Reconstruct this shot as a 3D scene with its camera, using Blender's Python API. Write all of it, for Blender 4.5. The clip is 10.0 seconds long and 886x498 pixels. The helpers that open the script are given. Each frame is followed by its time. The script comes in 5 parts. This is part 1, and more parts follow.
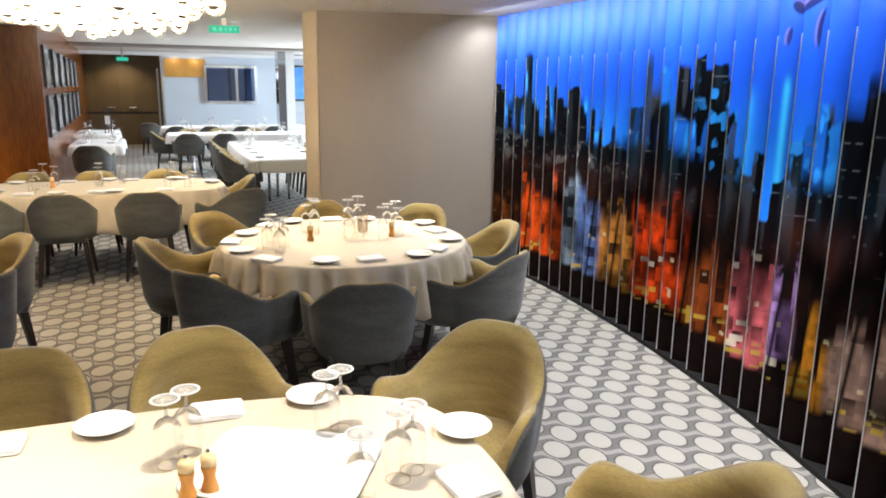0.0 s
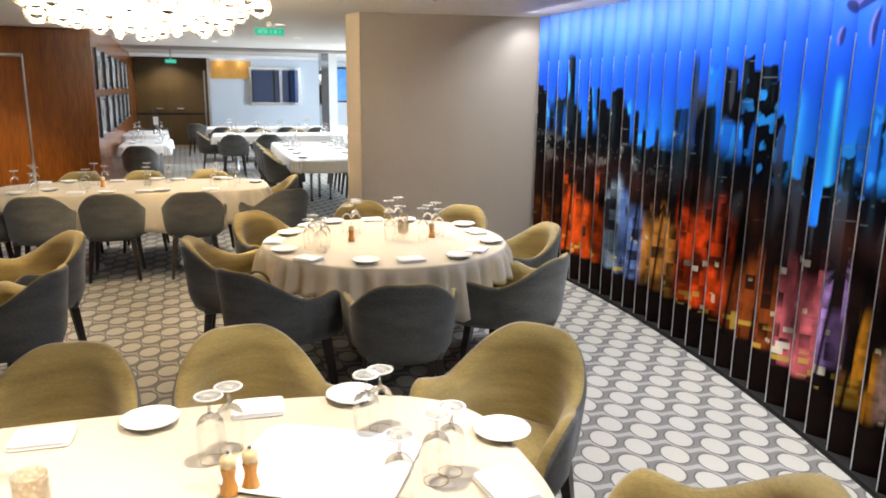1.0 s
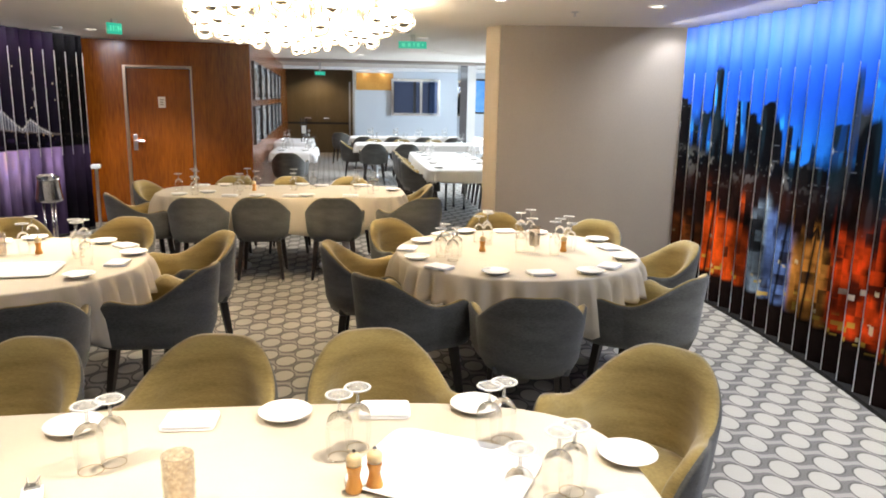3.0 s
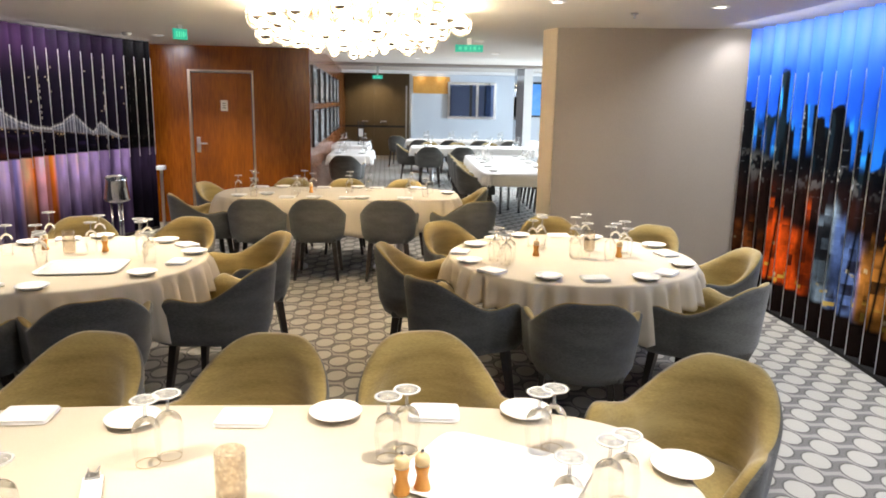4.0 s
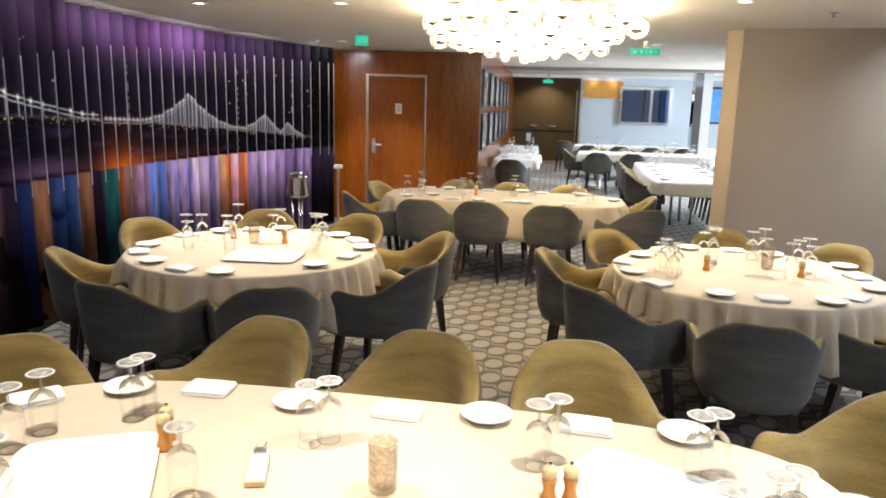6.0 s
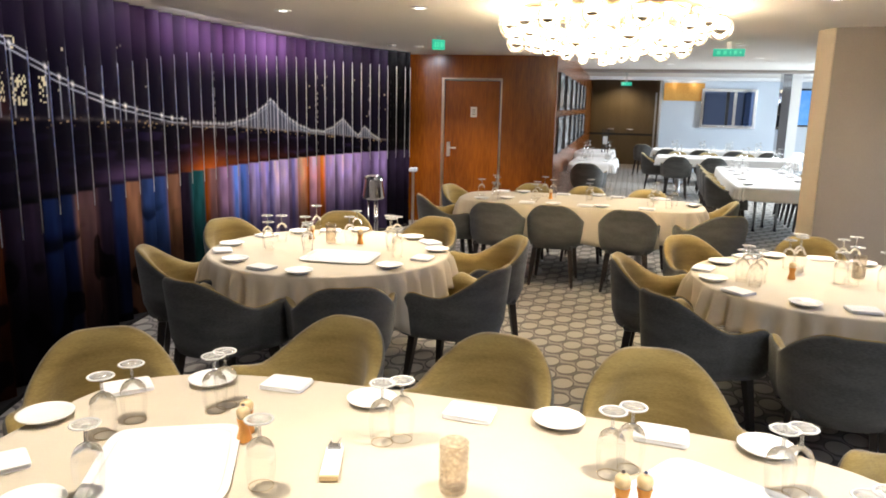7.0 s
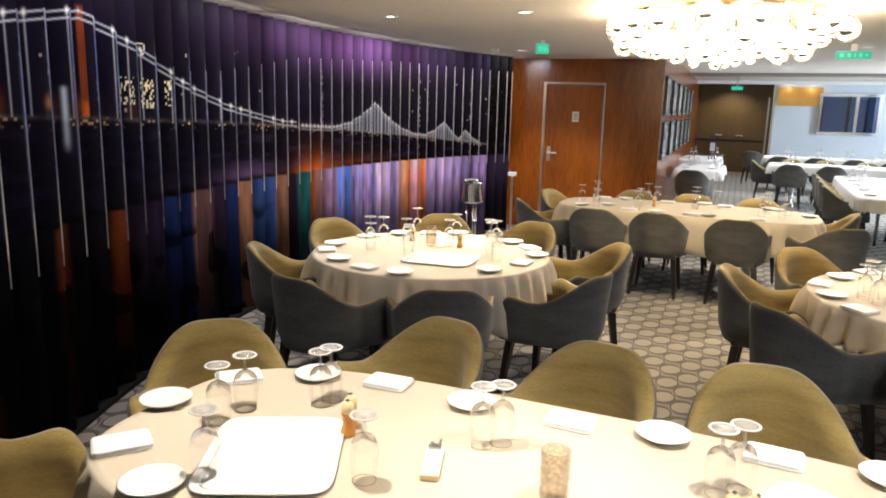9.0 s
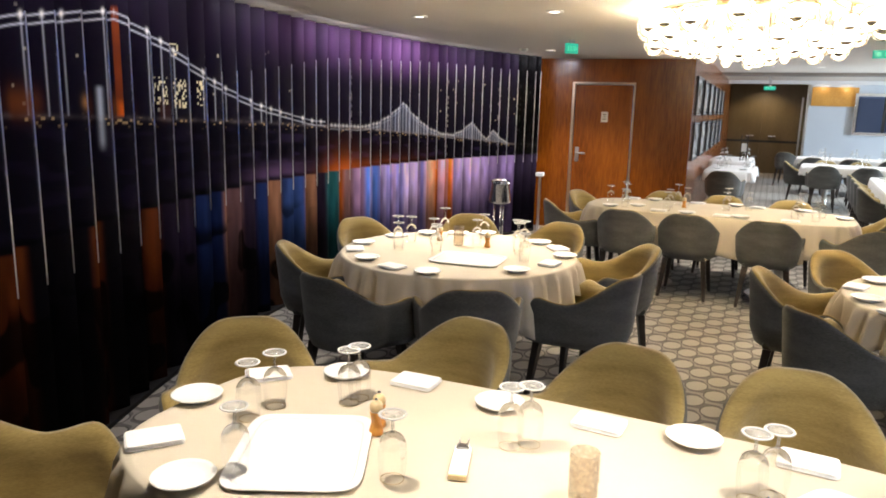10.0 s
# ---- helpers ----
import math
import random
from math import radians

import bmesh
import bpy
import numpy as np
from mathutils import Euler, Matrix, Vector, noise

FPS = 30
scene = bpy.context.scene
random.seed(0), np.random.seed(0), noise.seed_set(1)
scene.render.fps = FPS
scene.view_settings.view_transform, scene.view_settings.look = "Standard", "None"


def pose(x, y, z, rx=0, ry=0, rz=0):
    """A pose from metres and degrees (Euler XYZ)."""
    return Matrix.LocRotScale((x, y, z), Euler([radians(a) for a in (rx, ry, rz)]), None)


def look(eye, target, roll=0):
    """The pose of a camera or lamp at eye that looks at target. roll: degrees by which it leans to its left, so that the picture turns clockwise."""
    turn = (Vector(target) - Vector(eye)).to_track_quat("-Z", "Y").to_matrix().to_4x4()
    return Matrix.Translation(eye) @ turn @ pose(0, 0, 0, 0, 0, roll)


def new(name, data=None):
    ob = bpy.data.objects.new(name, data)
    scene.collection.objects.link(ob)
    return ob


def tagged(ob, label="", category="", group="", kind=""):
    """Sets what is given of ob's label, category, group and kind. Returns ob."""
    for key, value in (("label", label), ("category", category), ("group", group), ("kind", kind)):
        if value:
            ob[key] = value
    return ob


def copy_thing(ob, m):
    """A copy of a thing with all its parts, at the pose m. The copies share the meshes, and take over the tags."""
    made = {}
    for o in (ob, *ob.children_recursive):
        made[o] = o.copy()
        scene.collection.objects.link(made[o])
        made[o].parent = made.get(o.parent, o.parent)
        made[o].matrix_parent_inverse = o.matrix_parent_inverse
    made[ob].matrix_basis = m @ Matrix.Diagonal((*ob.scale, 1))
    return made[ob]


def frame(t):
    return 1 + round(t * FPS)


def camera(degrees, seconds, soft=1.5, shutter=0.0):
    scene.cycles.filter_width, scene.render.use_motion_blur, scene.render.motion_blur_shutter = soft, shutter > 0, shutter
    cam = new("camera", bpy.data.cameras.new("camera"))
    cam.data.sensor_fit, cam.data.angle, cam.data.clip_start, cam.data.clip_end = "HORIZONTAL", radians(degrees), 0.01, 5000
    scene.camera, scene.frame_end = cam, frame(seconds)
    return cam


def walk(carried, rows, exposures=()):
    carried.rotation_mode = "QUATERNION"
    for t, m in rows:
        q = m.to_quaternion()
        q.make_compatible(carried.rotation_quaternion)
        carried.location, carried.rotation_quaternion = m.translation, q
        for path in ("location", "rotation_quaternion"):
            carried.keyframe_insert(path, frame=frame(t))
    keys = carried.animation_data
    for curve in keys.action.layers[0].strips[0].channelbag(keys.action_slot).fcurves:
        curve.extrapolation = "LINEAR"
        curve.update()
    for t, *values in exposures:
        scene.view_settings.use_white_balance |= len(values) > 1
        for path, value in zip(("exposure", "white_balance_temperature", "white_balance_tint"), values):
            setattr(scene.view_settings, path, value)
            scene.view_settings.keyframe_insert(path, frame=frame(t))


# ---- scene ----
cam = camera(63.05, 10.0, 1.8)
PATH = [
    (0, look((0.0029, -0.0016, 1.6584), (-0.0773, 1.9494, 1.2258), 0.73)),
    (0.5, look((0.0037, 0.0006, 1.6580), (-0.1308, 1.9486, 1.2256), 0.62)),
    (1, look((-0.0003, 0.0005, 1.6593), (-0.1894, 1.9445, 1.2288), 0.69)),
    (1.5, look((-0.0011, -0.0012, 1.6609), (-0.2740, 1.9333, 1.2328), 0.44)),
    (2, look((-0.0034, -0.0022, 1.6613), (-0.3699, 1.9186, 1.2416), 0.88)),
    (2.5, look((-0.0019, -0.0034, 1.6628), (-0.4635, 1.8984, 1.2504), 1.05)),
    (4, look((0.0057, 0.0078, 1.6614), (-0.6817, 1.8430, 1.2620), 1.03)),
    (4.5, look((0.0064, 0.0132, 1.6608), (-0.7624, 1.8156, 1.2603), 1.07)),
    (5, look((0.0064, 0.0167, 1.6601), (-0.8718, 1.7684, 1.2595), 1.40)),
    (5.5, look((0.0056, 0.0205, 1.6604), (-0.9730, 1.7184, 1.2607), 1.61)),
    (7, look((0.0086, 0.0100, 1.6607), (-1.2377, 1.5239, 1.2671), 1.25)),
    (7.5, look((0.0064, 0.0046, 1.6622), (-1.2772, 1.4871, 1.2689), 1.46)),
    (8, look((0.0052, -0.0051, 1.6635), (-1.3411, 1.4216, 1.2736), 1.56)),
    (8.5, look((-0.0008, -0.0106, 1.6623), (-1.3936, 1.3713, 1.2742), 1.53)),
    (9, look((-0.0100, -0.0132, 1.6604), (-1.4473, 1.3222, 1.2719), 1.46)),
    (9.5, look((-0.0156, -0.0143, 1.6584), (-1.4881, 1.2820, 1.2691), 1.24)),
    (10, look((-0.0164, -0.0186, 1.6590), (-1.5019, 1.2625, 1.2689), 1.49)),
]
walk(cam, PATH)

# ---------------------------------------------------------------- sizes
CEIL = 2.33            # main ceiling
CEIL_FAR = 2.48        # ceiling of the room beyond
PITCH = 0.179          # spacing of the bridge slats
PITCH_R = 0.1802       # spacing of the city slats
R_OFF = 0.585          # the first whole city slat begins this share of a pitch from the pier
R_C, R_R, R_A0 = Vector((-10.885, 0.993)), 12.645, 28.9    # arc of the blue mural wall
L_C, L_R = Vector((2.532, 7.686)), 9.229                   # arc of the purple mural wall
AX = Vector((0.9171, 0.3987))     # along the long tables
AY = Vector((-0.3987, 0.9171))    # into the room beyond
AX_DEG = 23.5

# ---------------------------------------------------------------- world and lights
world = bpy.data.worlds.new("world")
scene.world = world
world.use_nodes = True
world.node_tree.nodes["Background"].inputs[0].default_value = (0.75, 0.85, 1.0, 1)
world.node_tree.nodes["Background"].inputs[1].default_value = 0.15

WARM = (1.0, 0.80, 0.56)
COOL = (0.72, 0.86, 1.0)
NEUTRAL = (1.0, 0.90, 0.76)


def point_light(x, y, z, watts, colour, radius=0.06):
    d = bpy.data.lights.new("lamp", "POINT")
    d.energy, d.color, d.shadow_soft_size = watts, colour, radius
    o = new("lamp", d)
    o.location = (x, y, z)
    return o


def spot_light(x, y, z, watts, colour, cone=100, aim=None, blend=0.7, radius=0.04):
    d = bpy.data.lights.new("downlight_lamp", "SPOT")
    d.energy, d.color, d.shadow_soft_size = watts, colour, radius
    d.spot_size, d.spot_blend = radians(cone), blend
    o = new("downlight_lamp", d)
    o.matrix_world = look((x, y, z), aim or (x, y + 0.001, 0))
    return o


def area_light(eye, target, w, h, watts, colour):
    d = bpy.data.lights.new("area_lamp", "AREA")
    d.shape, d.size, d.size_y, d.energy, d.color = "RECTANGLE", w, h, watts, colour
    o = new("area_lamp", d)
    o.matrix_world = look(eye, target)
    return o


CH = Vector((-2.45, 4.75))        # centre of the chandelier
# ceiling downlights: place, watts, cone, and the spot they are turned to; those along the city mural are cooler;
# the last five are unseen, added to light the near table, chairs and aisle
COOL_WHITE = (0.93, 0.95, 1.0)
DOWNLIGHTS = [(-4.56, 3.60, 150, 62, (-3.55, 3.05), NEUTRAL), (-3.55, 4.01, 150, 62, (-3.2, 2.95), NEUTRAL), (-1.07, 4.97, 150, 62, (-0.85, 4.35), NEUTRAL),
              (-0.06, 5.47, 110, 90, (0.45, 5.1), COOL_WHITE), (-5.90, 6.65, 170, 70, (-6.15, 7.65), NEUTRAL), (-2.58, 7.94, 260, 80, (-3.2, 6.5), NEUTRAL),
              (-3.0, 9.98, 110, 110, (-3.0, 10.0), COOL_WHITE), (-1.60, 0.88, 145, 84, (-1.6, 0.9), NEUTRAL), (-0.46, 1.56, 145, 84, (-0.46, 1.57), NEUTRAL),
              (0.95, 3.05, 170, 70, (0.95, 3.3), COOL_WHITE), (0.85, 1.95, 85, 76, (0.75, 2.05), COOL_WHITE),
              (1.05, 1.00, 120, 56, (-1.9, 2.7), COOL_WHITE)]
for x, y, watts, cone, to, tone in DOWNLIGHTS:
    spot_light(x, y, CEIL - 0.03, watts, tone, cone, (*to, 0.4))
# extra spot without a fitting, added to brighten the pier's top corner
spot_light(0.06, 6.86, CEIL - 0.03, 7, (0.95, 0.96, 1.0), 120, (0.16, 7.02, 1.7))
# far room: ceiling spots, and an unseen area lamp in place of windows
for d in (11.5, 14.5, 17.5):
    for a in (-2.6, 0.2, 3.2):
        p = AY * d + AX * a
        spot_light(p.x, p.y, CEIL_FAR - 0.03, 125, (0.92, 0.95, 1.0), 130)
pd = AY * 21.7 - AX * 1.0
spot_light(pd.x, pd.y, CEIL_FAR - 0.03, 70, WARM, 115, (pd.x - 0.25, pd.y + 0.6, 0.9))
area_light((0.60, 17.4, 1.45), (-4.6, 9.5, 0.3), 6.0, 1.6, 1400, COOL)
# strips above both mural walls
for k in range(6):
    a = radians(R_A0 - 3.4 - 4.4 * k)
    q = R_C + Vector((math.cos(a), math.sin(a))) * (R_R - 0.42)
    w = R_C + Vector((math.cos(a), math.sin(a))) * (R_R + 0.05)
    area_light((q.x, q.y, CEIL - 0.03), (w.x, w.y, 1.1), 0.9, 0.04, (15.5, 15, 14, 12.5, 12, 12)[k], (0.9, 0.95, 1.0))
for k in range(7):
    a = radians(184.5 + 7.8 * k)
    q = L_C + Vector((math.cos(a), math.sin(a))) * (L_R - 0.30)
    w = L_C + Vector((math.cos(a), math.sin(a))) * (L_R + 0.05)
    area_light((q.x, q.y, CEIL - 0.02), (w.x, w.y, 1.2), 0.9, 0.04, (11, 11, 10.5, 9.5, 6.5, 4, 3)[k], (0.95, 0.93, 1.0))

# ---------------------------------------------------------------- materials


def material(name, base=(0.5, 0.5, 0.5), rough=0.5, metal=0.0, alt=None, scale=4.0, fine=120.0, bump=0.0, bump_scale=None, coat=0.0,
             stretch=(1, 1, 1), glow=None, vary=0.0, spec=0.5, sheen=0.0, fine_share=0.45):
    """A node material: base mixed with alt by coarse and fine noise, bump from fine noise, small variation by object."""
    m = bpy.data.materials.new(name)
    m.use_nodes = True
    nt = m.node_tree
    b = nt.nodes["Principled BSDF"]
    b.inputs["Roughness"].default_value = rough
    b.inputs["Metallic"].default_value = metal
    b.inputs["Coat Weight"].default_value = coat
    b.inputs["Coat Roughness"].default_value = 0.08
    b.inputs["Specular IOR Level"].default_value = spec
    b.inputs["Sheen Weight"].default_value = sheen
    b.inputs["Base Color"].default_value = (*base, 1)
    tc = nt.nodes.new("ShaderNodeTexCoord")
    mp = nt.nodes.new("ShaderNodeMapping")
    mp.inputs["Scale"].default_value = stretch
    nt.links.new(tc.outputs["Object"], mp.inputs[0])
    if alt:
        n1 = nt.nodes.new("ShaderNodeTexNoise")
        n1.inputs["Scale"].default_value, n1.inputs["Detail"].default_value = scale, 4
        n2 = nt.nodes.new("ShaderNodeTexNoise")
        n2.inputs["Scale"].default_value, n2.inputs["Detail"].default_value = fine, 2
        for n in (n1, n2):
            nt.links.new(mp.outputs[0], n.inputs[0])
        mx = nt.nodes.new("ShaderNodeMix")
        mx.inputs[0].default_value = fine_share
        nt.links.new(n1.outputs["Fac"], mx.inputs[2])
        nt.links.new(n2.outputs["Fac"], mx.inputs[3])
        ramp = nt.nodes.new("ShaderNodeValToRGB")
        ramp.color_ramp.elements[0].position, ramp.color_ramp.elements[1].position = 0.36, 0.64
        ramp.color_ramp.elements[0].color, ramp.color_ramp.elements[1].color = (*base, 1), (*alt, 1)
        nt.links.new(mx.outputs[0], ramp.inputs[0])
        out = ramp.outputs[0]
        if vary:
            oi = nt.nodes.new("ShaderNodeObjectInfo")
            ma = nt.nodes.new("ShaderNodeMath")
            ma.operation = "MULTIPLY_ADD"
            ma.inputs[1].default_value, ma.inputs[2].default_value = 2 * vary, 1 - vary
            nt.links.new(oi.outputs["Random"], ma.inputs[0])
            hs = nt.nodes.new("ShaderNodeHueSaturation")
            nt.links.new(ma.outputs[0], hs.inputs["Value"])
            nt.links.new(out, hs.inputs["Color"])
            out = hs.outputs[0]
        nt.links.new(out, b.inputs["Base Color"])
    if bump:
        n3 = nt.nodes.new("ShaderNodeTexNoise")
        n3.inputs["Scale"].default_value, n3.inputs["Detail"].default_value = bump_scale or fine, 3
        nt.links.new(mp.outputs[0], n3.inputs[0])
        bp = nt.nodes.new("ShaderNodeBump")
        bp.inputs["Strength"].default_value, bp.inputs["Distance"].default_value = bump, 0.004
        nt.links.new(n3.outputs["Fac"], bp.inputs["Height"])
        nt.links.new(bp.outputs[0], b.inputs["Normal"])
    if glow:
        b.inputs["Emission Color"].default_value = (*glow[0], 1)
        b.inputs["Emission Strength"].default_value = glow[1]
    return m


M_OLIVE = material("olive_fabric", (0.20, 0.138, 0.043), 0.8, alt=(0.37, 0.275, 0.100), scale=2.6, fine=70, bump=0.25, bump_scale=300, vary=0.10, spec=0.2, sheen=0.3, stretch=(1, 1, 6.0), fine_share=0.3)
M_SLATE = material("slate_fabric", (0.056, 0.055, 0.051), 0.8, alt=(0.122, 0.122, 0.115), scale=2.6, fine=70, bump=0.25, bump_scale=300, vary=0.10, spec=0.2, sheen=0.2, stretch=(1, 1, 4.0), fine_share=0.45)
M_LEG = material("dark_wood", (0.018, 0.012, 0.009), 0.4, alt=(0.03, 0.02, 0.014), scale=12, fine=90)
M_CLOTH = material("cream_linen", (0.57, 0.505, 0.40), 0.8, alt=(0.63, 0.56, 0.455), scale=3, fine=300, bump=0.12, bump_scale=500, spec=0.2)
M_NAPKIN = material("white_linen", (0.82, 0.81, 0.80), 0.8, alt=(0.86, 0.85, 0.84), scale=8, fine=300, bump=0.12, bump_scale=500, spec=0.2)
M_CHINA = material("white_china", (0.86, 0.85, 0.83), 0.28, alt=(0.88, 0.87, 0.85), scale=4, fine=60, coat=0.08)
M_STEEL = material("brushed_steel", (0.55, 0.55, 0.56), 0.28, 1.0, alt=(0.62, 0.62, 0.63), scale=6, fine=200, stretch=(1, 1, 0.05))
M_CHROME = material("polished_chrome", (0.82, 0.82, 0.82), 0.05, 1.0)
M_TRIM = material("polished_trim", (0.74, 0.75, 0.78), 0.30, 1.0)
# dimmer copy of the trim, for the fainter gleam on the bridge wall
M_TRIM_DIM = material("dimmed_trim", (0.60, 0.61, 0.66), 0.30, 1.0)
M_TIP = material("smoked_chrome", (0.60, 0.58, 0.55), 0.06, 1.0)
M_BRASS = material("pale_brass", (0.86, 0.70, 0.42), 0.25, 1.0)


def thin_glass(name, tint, gain, base, rough, bumpy=0.0, whiten=0.0):
    """Thin clear ware: lets light through, with gloss that grows at grazing view."""
    m = bpy.data.materials.new(name)
    m.use_nodes = True
    nt = m.node_tree
    nt.nodes.remove(nt.nodes["Principled BSDF"])
    tr, gl, mx = nt.nodes.new("ShaderNodeBsdfTransparent"), nt.nodes.new("ShaderNodeBsdfGlossy"), nt.nodes.new("ShaderNodeMixShader")
    tr.inputs[0].default_value = (*tint, 1)
    gl.inputs["Roughness"].default_value = rough
    fr = nt.nodes.new("ShaderNodeFresnel")
    fr.inputs[0].default_value = 1.5
    ma = nt.nodes.new("ShaderNodeMath")
    ma.operation, ma.use_clamp = "MULTIPLY_ADD", True
    ma.inputs[1].default_value, ma.inputs[2].default_value = gain, base
    nt.links.new(fr.outputs[0], ma.inputs[0])
    nt.links.new(ma.outputs[0], mx.inputs[0])
    nt.links.new(tr.outputs[0], mx.inputs[1])
    nt.links.new(gl.outputs[0], mx.inputs[2])
    nt.links.new(mx.outputs[0], nt.nodes["Material Output"].inputs[0])
    # a share of white diffuse stands in for light caught in clear glass
    if whiten:
        df, m2 = nt.nodes.new("ShaderNodeBsdfDiffuse"), nt.nodes.new("ShaderNodeMixShader")
        df.inputs[0].default_value = (0.85, 0.85, 0.84, 1)
        m2.inputs[0].default_value = whiten
        nt.links.new(mx.outputs[0], m2.inputs[1])
        nt.links.new(df.outputs[0], m2.inputs[2])
        nt.links.new(m2.outputs[0], nt.nodes["Material Output"].inputs[0])
    if bumpy:
        tc, v, bp = nt.nodes.new("ShaderNodeTexCoord"), nt.nodes.new("ShaderNodeTexVoronoi"), nt.nodes.new("ShaderNodeBump")
        v.inputs["Scale"].default_value = 85
        bp.inputs["Strength"].default_value, bp.inputs["Distance"].default_value = bumpy, 0.004
        nt.links.new(tc.outputs["Object"], v.inputs[0])
        nt.links.new(v.outputs["Distance"], bp.inputs["Height"])
        nt.links.new(bp.outputs[0], gl.inputs["Normal"])
        nt.links.new(bp.outputs[0], fr.inputs["Normal"])
        # hammered cells: paler in their middles, darker along their edges
        ramp = nt.nodes.new("ShaderNodeValToRGB")
        ramp.color_ramp.elements[0].position, ramp.color_ramp.elements[1].position = 0.15, 0.75
        ramp.color_ramp.elements[0].color = (*tint, 1)
        ramp.color_ramp.elements[1].color = (tint[0] * 0.86, tint[1] * 0.83, tint[2] * 0.79, 1)
        nt.links.new(v.outputs["Distance"], ramp.inputs[0])
        nt.links.new(ramp.outputs[0], tr.inputs[0])
    return m


M_GLASS = thin_glass("clear_glass", (0.992, 0.992, 0.988), 0.22, 0.0, 0.02)

M_DOME = thin_glass("thick_bowl_glass", (0.97, 0.97, 0.965), 1.2, 0.0, 0.02)
M_FOOT = thin_glass("thick_glass", (0.97, 0.97, 0.96), 0.6, 0.06, 0.06, 0.0, 0.16)
M_EDGE = thin_glass("whitened_glass_edge", (0.97, 0.97, 0.96), 0.5, 0.12, 0.12, 0.0, 0.50)
# rim tinted tan, standing in for the ring shadow on the cloth
M_RIM = thin_glass("glass_rim", (0.93, 0.89, 0.82), 0.15, 0.0, 0.05)
M_SMOKE = thin_glass("smoky_glass", (0.972, 0.942, 0.895), 0.35, 0.02, 0.1, 1.0, 0.05)
M_MILL = material("orange_wood", (0.62, 0.24, 0.035), 0.4, alt=(0.74, 0.34, 0.07), scale=14, fine=80, coat=0.1, stretch=(1, 1, 0.3))
M_MILLTOP = material("pale_wood", (0.74, 0.56, 0.30), 0.3, alt=(0.8, 0.62, 0.36), scale=14, fine=80, coat=0.3)
M_CEIL = material("ceiling_paint", (0.74, 0.70, 0.64), 0.7, alt=(0.77, 0.73, 0.67), scale=1.2, fine=40, bump=0.04, bump_scale=150)
M_GREY = material("grey_wallcover", (0.31, 0.268, 0.238), 0.7, alt=(0.34, 0.297, 0.265), scale=1.5, fine=180, bump=0.15, bump_scale=300, stretch=(1, 1, 0.3))
M_BEIGE = material("beige_panel", (0.56, 0.47, 0.36), 0.55, alt=(0.60, 0.51, 0.40), scale=2, fine=90, bump=0.05)
M_PLAIN = material("dark_wall_paint", (0.10, 0.09, 0.09), 0.7, alt=(0.12, 0.11, 0.105), scale=2, fine=60)
M_FARWALL = material("pale_blue_grey_wall", (0.60, 0.66, 0.74), 0.6, alt=(0.63, 0.69, 0.76), scale=1.5, fine=60, bump=0.05)
M_WOOD = material("red_brown_veneer", (0.115, 0.026, 0.0025), 0.26, alt=(0.27, 0.074, 0.006), scale=0.9, fine=26, coat=0.12, stretch=(3.0, 3.0, 0.22), bump=0.01)
M_DOORBROWN = material("bronze_brown_door", (0.11, 0.080, 0.035), 0.35, alt=(0.15, 0.108, 0.050), scale=2, fine=40, stretch=(2, 2, 0.3))
M_BRONZE = material("warm_steel", (0.62, 0.50, 0.36), 0.3, 1.0, alt=(0.68, 0.56, 0.42), scale=6, fine=90)
M_BLACK = material("black_metal", (0.015, 0.015, 0.016), 0.4, alt=(0.022, 0.022, 0.024), scale=6, fine=60)
M_PAPER = material("cream_card", (0.62, 0.55, 0.42), 0.7, alt=(0.66, 0.59, 0.46), scale=6, fine=90)
M_WHITE = material("white_paint", (0.8, 0.8, 0.8), 0.5, alt=(0.83, 0.83, 0.82), scale=3, fine=80)
M_DARKMIRROR = material("dark_mirror_strip", (0.30, 0.31, 0.34), 0.06, 1.0)
M_MIRROR = material("mirror_glass", (0.13, 0.18, 0.32), 0.03, 1.0)
M_BULB = material("lit_bulb_glass", (1.0, 0.93, 0.8), 0.2, glow=((1.0, 0.84, 0.60), 21.0))


def lamp_glow(m):
    """No two lamps are equally bright."""
    nt = m.node_tree
    oi, own = nt.nodes.new("ShaderNodeObjectInfo"), nt.nodes.new("ShaderNodeMapRange")
    own.inputs[3].default_value, own.inputs[4].default_value = 18.0, 104.0
    nt.links.new(oi.outputs["Random"], own.inputs[0])
    nt.links.new(own.outputs[0], nt.nodes["Principled BSDF"].inputs["Emission Strength"])


lamp_glow(M_BULB)
M_GLOBE = thin_glass("clear_globe_glass", (0.97, 0.96, 0.94), 0.8, 0.03, 0.03, 0.0, 0.022)
M_SATIN = material("satin_chrome", (0.88, 0.88, 0.88), 0.13, 1.0)
M_LENS = material("lit_lens", (1, 1, 1), 0.3, glow=((1.0, 0.93, 0.82), 9.0))
M_EXIT = material("lit_green_sign", (0.02, 0.35, 0.22), 0.3, glow=((0.03, 0.62, 0.42), 0.55))
M_EXITMARK = material("lit_pale_mark", (0.10, 0.55, 0.38), 0.3, glow=((0.06, 0.68, 0.46), 0.6))
# wood panel with a faint glow of its own, for lamplight on it
M_AMBER = material("amber_panel", (0.42, 0.20, 0.04), 0.35, alt=(0.55, 0.30, 0.07), scale=2.5, fine=30, glow=((1.0, 0.5, 0.1), 0.08))
# the print is given its own glow to look bright, no lamp
M_GLOW_PICTURE = material("blue_picture", (0.05, 0.22, 0.62), 0.2, alt=(0.16, 0.36, 0.66), scale=0.9, fine=6, glow=((0.1, 0.35, 0.9), 0.35))
